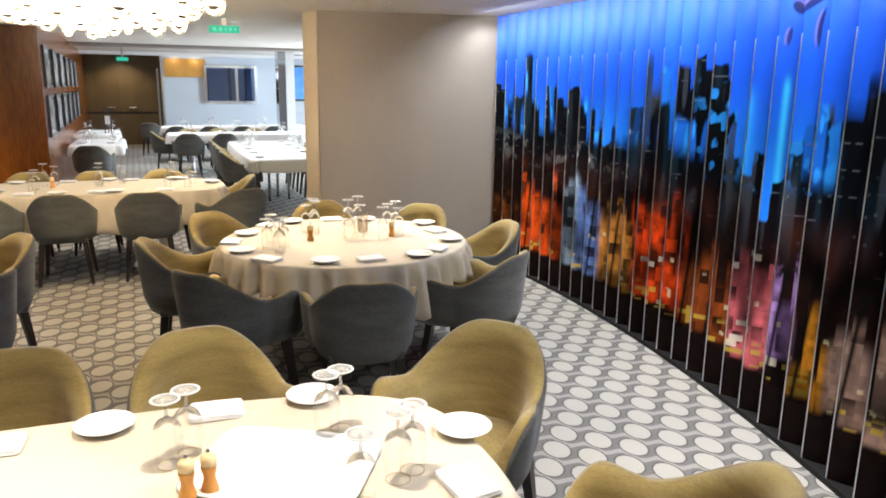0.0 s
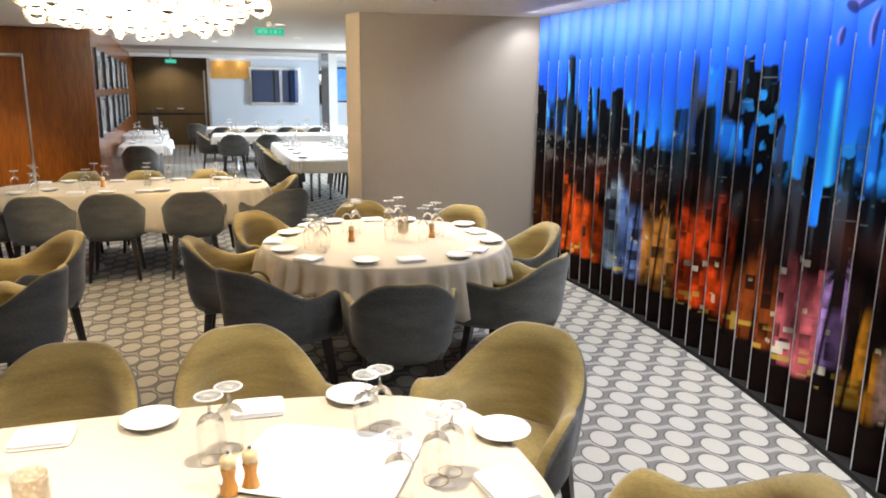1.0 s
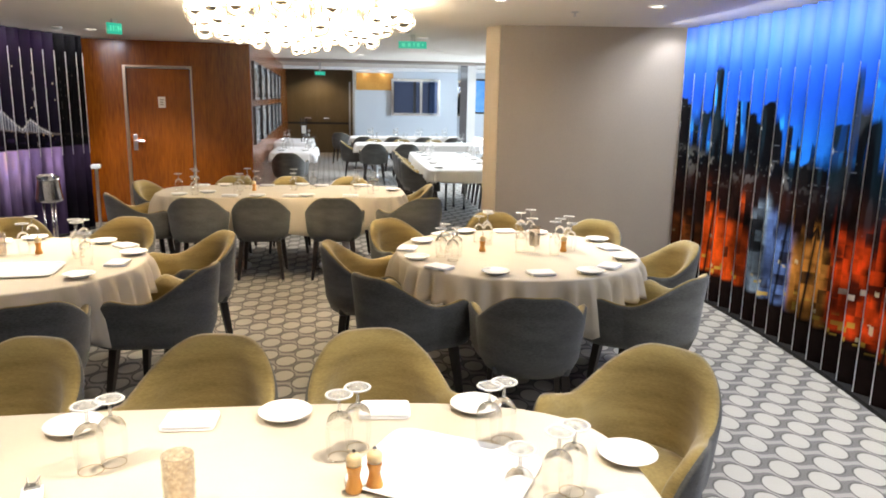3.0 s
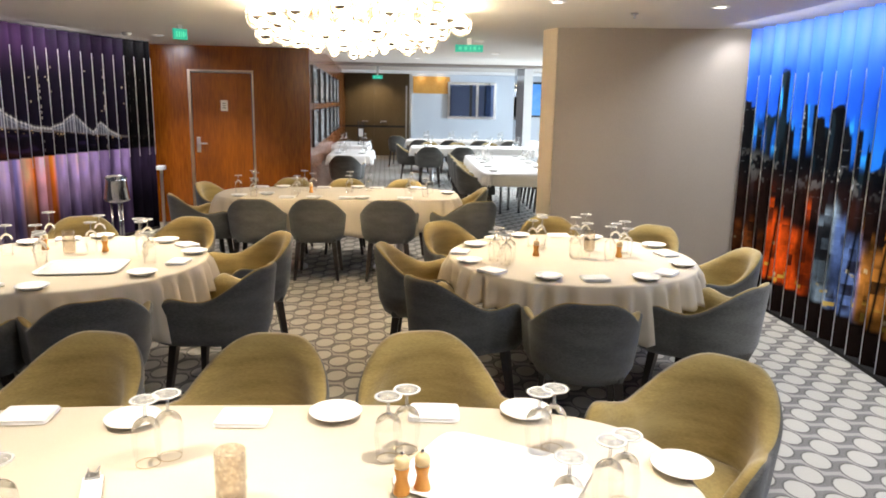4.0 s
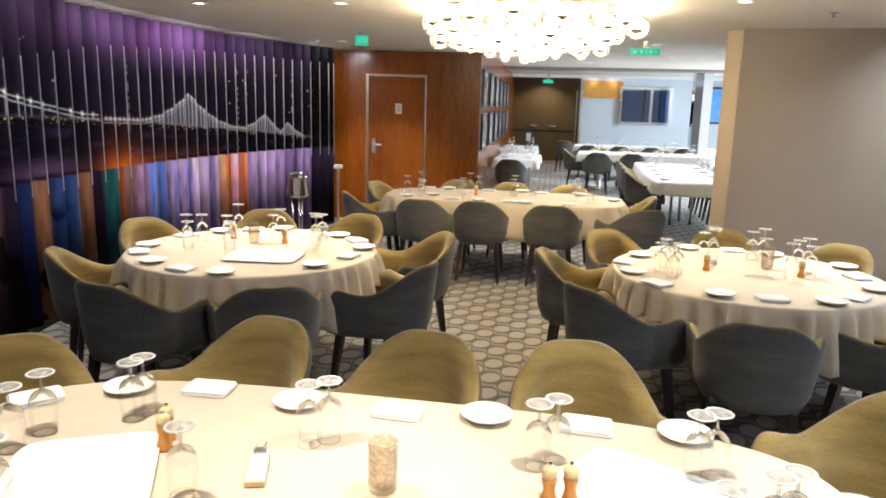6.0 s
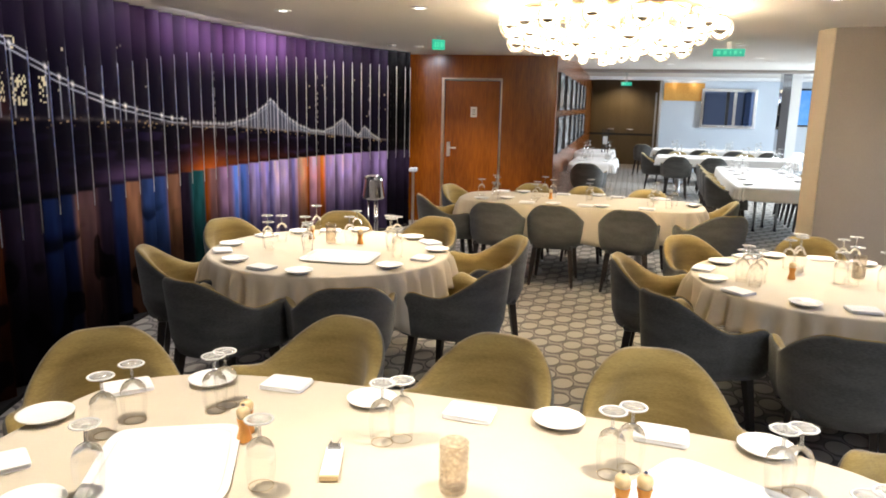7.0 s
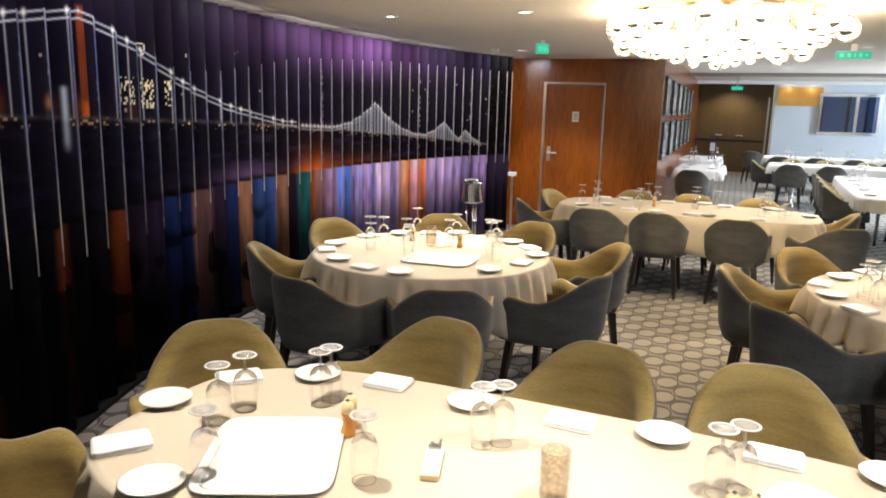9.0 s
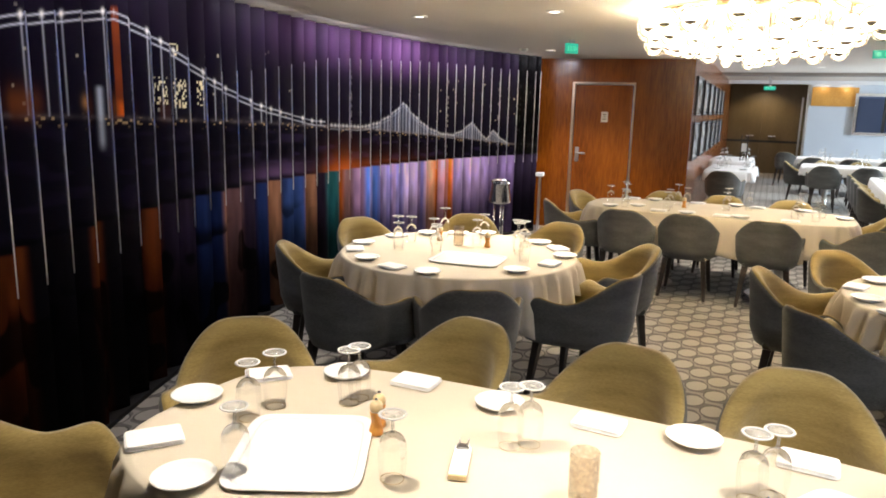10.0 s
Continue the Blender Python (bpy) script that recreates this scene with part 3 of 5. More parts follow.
    for p0, p1, z0, z1, c in patches:
        sq, zq = np.floor(s * 13.97) / 13.97, np.floor(z * 12) / 12
        top = z1 + 0.36 * (cell(s * 13.97, s * 0, p0 + 60) - 0.62)
        k = sm(s, p0 - 0.03, p0 + 0.03) * sm(p1 - s, -0.03, 0.03) * sm(top - z, -0.04, 0.10) * sm(z, z0 - 0.02, z0 + 0.02)
        k = k * (0.10 + 0.90 * sm(0.55 * noise2(s * 8 + p0, z * 9, 11) + 0.45 * cell(sq * 13.97 + 0.5, zq * 12 + 0.5, 62), 0.22, 0.5))
        low = blend(low, c, k)
    blk = cell(s * 22 + np.floor(z * 9) * 0.31, z * 31 + np.floor(s * 11) * 0.37, 12)
    big = cell(s * 13.97, z * 11 + np.floor(s * 13.97) * 0.43, 63)
    low = low * (0.22 + 0.22 * blk + 0.40 * big + 0.45 * noise2(s * 19, z * 13, 18) + 0.22 * noise2(s * 44, z * 30, 64))[..., None]
    low = blend(low, (0.80, 0.68, 0.42), (cell(s * 31 + np.floor(z * 7) * 0.4, z * 40 + np.floor(s * 9) * 0.3, 13) > 0.982) * sm(z, 0.26, 0.3) * sm(0.66 - z, 0, 0.05) * 0.75)
    low = blend(low, (0.62, 0.42, 0.06), (cell(s * 15, z * 36, 14) > 0.84) * sm(z, 0.26, 0.28) * sm(0.42 - z, 0, 0.05) * 0.8)
    for b0, b1, zz in ((2.50, 2.57, 0.545), (2.60, 2.70, 0.52), (2.74, 2.78, 0.56), (3.60, 3.70, 0.47), (3.5, 3.58, 0.78), (3.54, 3.62, 0.33), (3.56, 3.66, 0.37), (3.86, 3.96, 0.36), (3.66, 3.74, 0.86)):
        low = blend(low, (0.85, 0.75, 0.62), ((s > b0) & (s < b1) & (np.abs(z - zz) < 0.018)) * 0.85)
    # palms in front of the lights: leaning trunks and hanging fronds
    for ps, top in ((0.72, 0.98), (1.78, 1.05), (2.12, 0.9), (3.02, 1.1), (3.30, 0.95), (3.9, 0.88), (4.12, 1.15), (4.42, 0.9), (5.1, 1.0)):
        trunk = np.exp(-((s - ps - 0.10 * (z - 0.3)) / 0.014) ** 2) * sm(top - z, 0, 0.03)
        ds, dz = s - ps - 0.10 * (top - 0.3), z - top
        fr = (np.sin(np.arctan2(dz, ds) * 9 + 14 * np.hypot(ds, dz)) > 0.1) * sm(0.17 - np.hypot(ds, dz * 1.4), 0, 0.05)
        low = blend(low, (0.004, 0.004, 0.004), np.clip(trunk + 0.85 * fr, 0, 1))
    low = low * (0.22 + 0.80 * sm(noise2(s * 6, z * 4, 15), 0.18, 0.55))[..., None]
    k = sm(1.0 + 0.25 * (noise1(s * 11, 16) - 0.5) - z, -0.10, 0.14)
    col = col * (1 - k[..., None]) + low * k[..., None]
    base = sm(0.235 - z, -0.006, 0.006)
    brick = 0.5 + 0.5 * cell(s * 11, z * 16, 19)
    return blend(col, (0.012, 0.006, 0.005), base * 0.97) * (1 - 0.45 * base * brick)[..., None]


# where the ridges of the bridge wall stand along it: evenly by the door, wider apart towards the camera
LEFT_RIDGES = np.array([0.02 + PITCH * (4.48 + n + 0.00536 * max(0, n - 12) ** 2 + (0.42 if n == -3 else 0)) for n in range(-3, 45)])


def bridge_print(s, z):
    """Night bay: purple sky, lit suspension bridge, coloured reflections on water."""
    col = np.zeros(s.shape + (3,)) + np.array((0.006, 0.004, 0.011))
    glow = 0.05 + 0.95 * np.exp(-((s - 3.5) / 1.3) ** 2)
    # streaks in the purple imitate shading across the folds
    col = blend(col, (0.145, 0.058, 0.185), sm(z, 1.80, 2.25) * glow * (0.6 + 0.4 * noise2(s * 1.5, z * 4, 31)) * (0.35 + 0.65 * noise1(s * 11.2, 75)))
    deck = np.interp(s, [0, .9, 2.1, 3.83, 5.57, 7.3, 8.2, 10], [1.16, 1.19, 1.30, 1.42, 1.50, 1.555, 1.575, 1.6])
    # far shore lights and windows
    col = blend(col, (0.9, 0.80, 0.60), (cell(s * 55, z * 60, 32) > 0.995) * sm(z, 1.45, 1.5) * sm(2.05 - z, 0, 0.1) * (noise1(s * 2.2, 33) > 0.35) * 0.4)
    col = blend(col, (0.9, 0.62, 0.30), (cell(s * 48, z * 90, 77) > 0.93) * np.exp(-((z - deck + 0.02) / 0.02) ** 2) * 0.8)
    col = blend(col, (0.10, 0.06, 0.20), sm(noise2(s * 5, z * 26, 78), 0.6, 0.85) * sm(deck - z, 0.02, 0.08) * (0.22 - 0.15 * sm(s, 5.2, 6.2)))
    for w0, w1, z0, z1 in ((6.76, 6.90, 1.60, 1.78), (6.54, 6.66, 1.60, 1.78), (6.32, 6.39, 1.62, 1.78), (6.60, 6.72, 1.90, 1.98)):
        col = blend(col, (0.95, 0.85, 0.55), ((s > w0) & (s < w1) & (z > z0) & (z < z1) & (cell(s * 72, z * 66, 34) > 0.66)) * 0.95)
    for w in (4.02, 4.66, 3.3, 2.2, 1.2, 0.75):
        col = blend(col, (0.62, 0.58, 0.56), ((np.abs(s - w) < 0.008) & (cell(s * 0, z * 34, w) > 0.66) & (z > 0.9) & (z < 1.95)) * 0.45)
    # glints of light along the folds, painted into the print
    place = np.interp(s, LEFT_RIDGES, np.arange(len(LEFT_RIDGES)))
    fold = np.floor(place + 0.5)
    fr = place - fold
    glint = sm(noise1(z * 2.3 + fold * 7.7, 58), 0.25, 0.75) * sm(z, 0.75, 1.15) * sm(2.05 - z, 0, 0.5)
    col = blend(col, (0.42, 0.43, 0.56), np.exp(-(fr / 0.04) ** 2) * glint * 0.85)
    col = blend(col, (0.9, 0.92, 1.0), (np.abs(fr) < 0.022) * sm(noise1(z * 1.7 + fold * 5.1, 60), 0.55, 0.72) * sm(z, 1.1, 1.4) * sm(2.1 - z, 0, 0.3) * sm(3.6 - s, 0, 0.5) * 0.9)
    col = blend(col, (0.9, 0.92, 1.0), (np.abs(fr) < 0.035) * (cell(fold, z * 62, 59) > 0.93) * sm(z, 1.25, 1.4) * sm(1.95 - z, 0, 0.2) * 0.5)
    # orange tower
    col = blend(col, (0.55, 0.10, 0.012), sm(0.032 - np.abs(s - 7.262), 0, 0.008) * sm(2.12 - z, 0, 0.03) * sm(z, 1.55, 1.57) * (0.25 + 0.55 * noise1(z * 9, 35) + 0.6 * sm(1.66 - z, 0, 0.05)))
    col = blend(col, (0.55, 0.62, 0.75), np.exp(-((s - 7.46) / 0.022) ** 2) * sm(1.72 - z, 0, 0.03) * sm(z, 1.38, 1.45) * 0.9)
    # cables and hangers
    spans = [([4.5, 4.7, 5.57, 6.18, 6.64, 7.08, 7.27], [1.49, 1.5, 1.63, 1.78, 1.94, 2.045, 2.08], 1.0, 0.16),
             ([7.27, 7.5, 7.72, 8.14, 9.0, 10], [2.08, 2.05, 2.02, 1.96, 1.8, 1.7], 1.0, 0.17),
             ([2.35, 2.6, 2.85, 3.07, 3.3, 3.55, 3.83, 4.4], [1.345, 1.41, 1.53, 1.67, 1.55, 1.47, 1.435, 1.46], 0.55, 0.05),
             ([1.42, 1.58, 1.71, 1.9, 2.1, 2.35], [1.26, 1.36, 1.47, 1.37, 1.32, 1.34], 0.5, 0.04),
             ([0.95, 1.12, 1.28, 1.42], [1.19, 1.26, 1.36, 1.26], 0.5, 0.035)]
    for xs, zs, amp, gap in spans:
        inside = (s >= xs[0]) & (s <= xs[-1])
        zc = np.interp(s, xs, zs)
        for off in (0.0, -0.035):
            col = blend(col, (0.72, 0.75, 0.85), np.exp(-((z - zc - off) / 0.0042) ** 2) * inside * 0.85 * amp)
        under = inside & (z < zc) & (z > deck)
        hang = np.exp(-((np.mod(s, gap) - gap / 2) / 0.0055) ** 2) * (0.42 if gap > 0.1 else 1.0)
        col = blend(col, (0.84, 0.88, 1.0), under * np.clip(hang, 0, 1) * amp)
        col = blend(col, (0.30, 0.32, 0.42), under * (0.25 if amp < 1 else 0.0))
        lamp = np.exp(-((np.mod(s, gap) - gap / 2) / 0.013) ** 2 - ((z - zc) / 0.013) ** 2) * inside
        col = blend(col, (1.0, 0.98, 0.95), np.clip(lamp * 1.3, 0, 1) * amp)
    col = blend(col, (0.30, 0.25, 0.24), np.exp(-((z - deck) / 0.012) ** 2) * (0.2 + 0.8 * noise1(s * 26, 36)) * (0.7 - 0.45 * sm(s, 4.4, 5.6)))
    # lamps that light the quay below the near span
    col = blend(col, (0.22, 0.06, 0.015), np.exp(-((z - deck - 0.05) / 0.06) ** 2) * sm(s, 6.6, 7.2) * sm(noise1(s * 9, 37), 0.35, 0.7) * 0.7)
    star = np.exp(-((s - 7.6) / 0.03) ** 2 - ((z - 1.63) / 0.03) ** 2)
    col = blend(col, (0.95, 0.45, 0.15), np.clip(star, 0, 1) * 0.5)
    # the shore below the deck and its glow
    shore = sm(deck - z, 0.0, 0.03)
    col = col * (1 - shore * 0.35)[..., None]
    col = blend(col, (0.85, 0.17, 0.015), np.exp(-((s - 4.2) / 0.26) ** 2) * np.exp(-np.clip(z - 1.05, 0, 1) / 0.075))
    col = blend(col, (0.55, 0.12, 0.03), np.exp(-((s - 3.7) / 0.8) ** 2) * np.exp(-np.clip(z - 1.05, 0, 1) / 0.05) * 0.55)
    col = blend(col, (0.22, 0.12, 0.30), np.exp(-((s - 5.3) / 0.4) ** 2) * np.exp(-((z - 1.1) / 0.07) ** 2) * 0.5)
    # water
    hue = {"fade": (0.16, 0.11, 0.26), "lilac": (0.34, 0.24, 0.50), "orange": (0.58, 0.13, 0.015), "peach": (0.58, 0.27, 0.16), "blue": (0.06, 0.13, 0.46), "mauve": (0.34, 0.20, 0.38),
           "rose": (0.30, 0.15, 0.16), "teal": (0.03, 0.20, 0.23), "dusk": (0.05, 0.03, 0.07), "navy": (0.02, 0.045, 0.20), "rust": (0.34, 0.075, 0.018), "night": (0.012, 0.008, 0.014)}
    water = np.zeros_like(col) + np.array(hue["fade"])
    for s1, tone in ((1.40, "lilac"), (2.08, "orange"), (2.45, "peach"), (2.62, "lilac"), (3.50, "blue"), (3.78, "mauve"), (4.0, "rose"), (4.17, "orange"), (4.26, "teal"), (4.48, "dusk"), (4.66, "peach"),
                     (4.85, "blue"), (5.21, "peach"), (5.44, "navy"), (5.60, "dusk"), (5.80, "rose"), (6.04, "peach"), (6.10, "navy"), (6.45, "dusk"), (6.88, "rust"), (7.09, "night"), (7.51, "rust"), (7.63, "night"), (8.16, "rust"), (8.5, "night")):
        water = blend(water, hue[tone], sm(s + 0.03 * (noise1(z * 3, 40) - 0.5), s1 - 0.04, s1 + 0.04))
    water = blend(water, (0.18, 0.17, 0.50), sm(noise1(s * 13, 42), 0.55, 0.75) * sm(s, 2.5, 2.7) * sm(3.6 - s, 0, 0.1) * 0.8)
    water = blend(water, (0.50, 0.40, 0.70), sm(noise1(s * 17, 43), 0.6, 0.8) * sm(s, 1.3, 1.6) * sm(3.9 - s, 0, 0.3) * 0.5)
    ripple = (0.65 + 0.5 * noise2(s * 26, z * 7, 46)) * (0.60 + 0.6 * noise1(s * 8.6, 76))
    fade = np.clip(0.13 + 0.87 * sm(z, 0.35, 1.05), 0, 1) * (1 - 0.66 * sm(s, 3.7, 4.3)) * (1 - 0.40 * sm(s, 5.4, 7.0))
    boats = noise2(s * 7, z * 6, 47)
    fade = fade * (1 - 0.85 * sm(boats, 0.55, 0.66) * sm(0.86 - z, 0, 0.1) * sm(s, 4.4, 5.4))
    water = water * (ripple * fade * (1.9 + 0.6 * sm(4.6 - s, 0, 0.8)))[..., None]
    w = sm(1.045 - z, -0.008, 0.008)
    col = col * (1 - w[..., None]) + water * w[..., None]
    bank = sm(1.045 - z, -0.05, -0.01) * (1 - w)
    col = col * (1 - 0.8 * bank * (1 - np.exp(-((s - 4.25) / 0.5) ** 2)))[..., None]
    # the picture ends in night at the door side
    return col * (0.06 + 0.94 * sm(s, 0.80, 0.86))[..., None]


SLAT_TILT = 46.0                                           # the wall is folded like an accordion
FOLD_D = PITCH / 2 * math.tan(radians(SLAT_TILT))          # depth of the folds
BOW = 0.009                                                # the printed faces are bent slightly outwards


def slat(parent, place, tangent_deg, s_ridge, s_valley, printer, ridge, pitch, nx=34, nz=330, z0=0.024, z1=CEIL - 0.006, trim=None, drop=0.02, rise=0.0, cap_r=0.003):
    """One folded pair of faces: the bent printed face towards the dining room's end, the plain face behind its ridge, and a
    polished cap on the ridge. Local x along the wall, local -y into the room; ridge is the side (x) where the printed face stands forward."""
    h = pitch / 2
    us = np.linspace(0, 1, nx + 1)
    zs = np.linspace(z0, z1, nz + 1)
    U, Zz = np.meshgrid(us, zs)
    # printed face from its valley (u = 0) to the ridge (u = 1)
    bend = BOW * 4 * U * (1 - U)
    ca, sa = math.cos(radians(SLAT_TILT)), math.sin(radians(SLAT_TILT))
    X = ridge * (U * h - bend * sa)
    Y = -FOLD_D * U + FOLD_D / 2 - bend * ca
    verts = [(x, y, z) for x, y, z in zip(X.ravel(), Y.ravel(), Zz.ravel())]
    faces, mats = [], []
    w = nx + 1
    for j in range(nz):
        for i in range(nx):
            q = (j * w + i, j * w + i + 1, (j + 1) * w + i + 1, (j + 1) * w + i)
            faces.append(q if ridge > 0 else q[::-1])
            mats.append(0)
    # plain face from the ridge back to the next valley
    n = len(verts)
    verts += [(ridge * h, -FOLD_D / 2, z0), (ridge * 2 * h, FOLD_D / 2, z0), (ridge * 2 * h, FOLD_D / 2, z1), (ridge * h, -FOLD_D / 2, z1)]
    faces.append((n, n + 1, n + 2, n + 3) if ridge > 0 else (n + 3, n + 2, n + 1, n))
    mats.append(1)
    # cap
    n = len(verts)
    cx, cy = ridge * h, -FOLD_D / 2
    cap = [(cx - cap_r, cy), (cx, cy - cap_r), (cx + cap_r, cy), (cx, cy + cap_r)]
    verts += [(x, y, z0 + rise) for x, y in cap] + [(x, y, z1 - drop) for x, y in cap]
    for i in range(4):
        faces.append((n + i, n + (i + 1) % 4, n + 4 + (i + 1) % 4, n + 4 + i))
        mats.append(2)
    me = bpy.data.meshes.new("slat")
    me.from_pydata(verts, [], faces)
    for m in (M_PRINT, M_FOLD, trim or M_TRIM):
        me.materials.append(m)
    me.polygons.foreach_set("material_index", mats)
    me.polygons.foreach_set("use_smooth", [m == 0 for m in mats])
    col = np.zeros((len(verts), 4), np.float32)
    col[:, 3] = 1
    S = s_valley + (s_ridge - s_valley) * U
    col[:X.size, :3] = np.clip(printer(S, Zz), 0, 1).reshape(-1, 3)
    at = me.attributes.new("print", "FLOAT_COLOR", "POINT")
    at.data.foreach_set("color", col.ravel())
    ob = new("slat", me)
    ob.parent = parent
    ob.matrix_basis = pose(place.x, place.y, 0, 0, 0, tangent_deg)
    return ob


def right_slats():
    for k in range(-1, 33):
        s = (k + 0.5 + R_OFF) * PITCH_R
        a = R_A0 - math.degrees(s / R_R)
        d = Vector((math.cos(radians(a)), math.sin(radians(a))))
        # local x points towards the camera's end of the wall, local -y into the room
        # caps stop short of the ceiling, where the ridge gleam fades
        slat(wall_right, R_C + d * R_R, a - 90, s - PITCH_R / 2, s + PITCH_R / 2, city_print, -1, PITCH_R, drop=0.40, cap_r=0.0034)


def left_slats():
    for r0, r1 in zip(LEFT_RIDGES, LEFT_RIDGES[1:]):
        s = (r0 + r1) / 2
        a = 180 + math.degrees(s / L_R)
        d = Vector((math.cos(radians(a)), math.sin(radians(a))))
        # polished caps stand in for ridge reflections, up to the printed near-span cable
        drop = CEIL - float(np.interp(r0, [2.5, 4.4, 5.57, 6.18, 6.64, 7.08, 7.3, 8.2, 9.0], [2.13, 2.05, 1.88, 1.84, 1.94, 2.05, 2.09, 1.97, 1.81]))
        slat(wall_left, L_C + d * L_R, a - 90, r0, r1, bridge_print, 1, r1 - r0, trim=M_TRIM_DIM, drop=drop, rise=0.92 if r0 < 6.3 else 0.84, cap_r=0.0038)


# low plinths under the folds
def plinth(name, c, r, a0, a1, label, n=70):
    bm = bmesh.new()
    rows = []
    for k in range(n + 1):
        a = radians(a0 + (a1 - a0) * k / n)
        d = Vector((math.cos(a), math.sin(a)))
        p, q = c + d * (r - FOLD_D / 2 - 0.012), c + d * (r + 0.098)
        rows.append([bm.verts.new((p.x, p.y, 0.0)), bm.verts.new((p.x, p.y, 0.026)), bm.verts.new((q.x, q.y, 0.022)), bm.verts.new((q.x, q.y, 0.0))])
    for u, v in zip(rows, rows[1:]):
        for i in range(4):
            bm.faces.new((u[i], u[(i + 1) % 4], v[(i + 1) % 4], v[i]))
    bm.faces.new(rows[0])
    bm.faces.new(rows[-1])
    return structure(name, bm, M_PLINTH, label)


plinth("plinth_right", R_C, R_R, R_A0 - 0.05, -4, "low black plinth under the city mural")
plinth("plinth_left", L_C, L_R, 182.3, 238, "low black plinth under the bridge mural")

# ---------------------------------------------------------------- chairs
CHAIR_H, ARM_H, SEAT_H = 0.80, 0.638, 0.46


def chair_path(n=76):
    """Plan of the tub back, from one arm's front round the back to the other: points, outward normals, and distance from the middle of the back."""
    rx, ry, arm = 0.211, 0.232, 0.250
    half = math.pi / 2 * 0.2265
    out = []
    for k in range(n + 1):
        f = -1 + 2 * k / n
        s = f * (half + arm)
        if abs(s) <= half:
            a = s / half * math.pi / 2
            p, nrm = Vector((rx * math.sin(a), -ry * math.cos(a))), Vector((math.sin(a), -math.cos(a)))
        else:
            g = math.copysign(1, s)
            u = (abs(s) - half) / arm
            # the arms swing out a little and turn in again at their fronts
            p, nrm = Vector((g * (rx + 0.036 * math.sin(min(u / 0.6, 1) * math.pi / 2) - 0.03 * max(0, u - 0.6) ** 1.5 / 0.25), u * arm)), Vector((g, 0))
        out.append((p, nrm, s, half + arm))
    return out


def chair_top(s, total):
    """Height of the top edge: high back, a hollow behind the arms, and arms that round over at their fronts."""
    u = abs(s)
    t = min(max((u - 0.06) / 0.30, 0), 1)
    h = CHAIR_H - (CHAIR_H - ARM_H) * (t * t * (3 - 2 * t))
    h += 0.022 * math.exp(-((u - 0.485) / 0.07) ** 2)
    end = total - u
    if end < 0.13:
        h -= 0.19 * (1 - math.sqrt(max(0, 1 - (1 - end / 0.13) ** 2)))
    return h


def tub_shell(crest, side, z_low, round_h, lower=0.0):
    """One half of the upholstered tub: from the crest line to its own side of the plan (outside: side > crest), with a rounded top."""
    bm = bmesh.new()
    rings = []
    for p, nrm, s, total in chair_path():
        top = chair_top(s, total) - lower
        back = math.cos(min(abs(s) / 0.5, 1) * math.pi / 2)
        end = min(1.0, (total - abs(s)) / 0.05)
        grow = 0.35 + 0.65 * math.sqrt(max(0.0, 1 - (1 - end) ** 2))
        wide = (side - crest) * grow
        prof = []
        lv = 6
        for j in range(lv):
            prof.append((crest + wide, z_low + (top - round_h - z_low) * j / (lv - 1)))
        for j in range(1, 6):
            a = math.pi / 2 * j / 5
            prof.append((crest + wide * math.cos(a), top - round_h + round_h * math.sin(a)))
        for j in range(1, 4):
            prof.append((crest, top + (z_low - top) * j / 3))
        ring = []
        for off, z in prof:
            lean = (z - 0.40) * (0.10 * back + 0.085 * (1 - back))
            belly = -0.022 * max(0, (0.47 - z) / 0.075) ** 2
            q = p + nrm * (off + lean + belly)
            ring.append(bm.verts.new((q.x, q.y, z)))
        rings.append(ring)
    m = len(rings[0])
    for a, b in zip(rings, rings[1:]):
        for i in range(m):
            j = (i + 1) % m
            bm.faces.new((a[i], a[j], b[j], b[i]))
    for ring in (rings[0], rings[-1]):
        bm.faces.new(ring)
    return bm


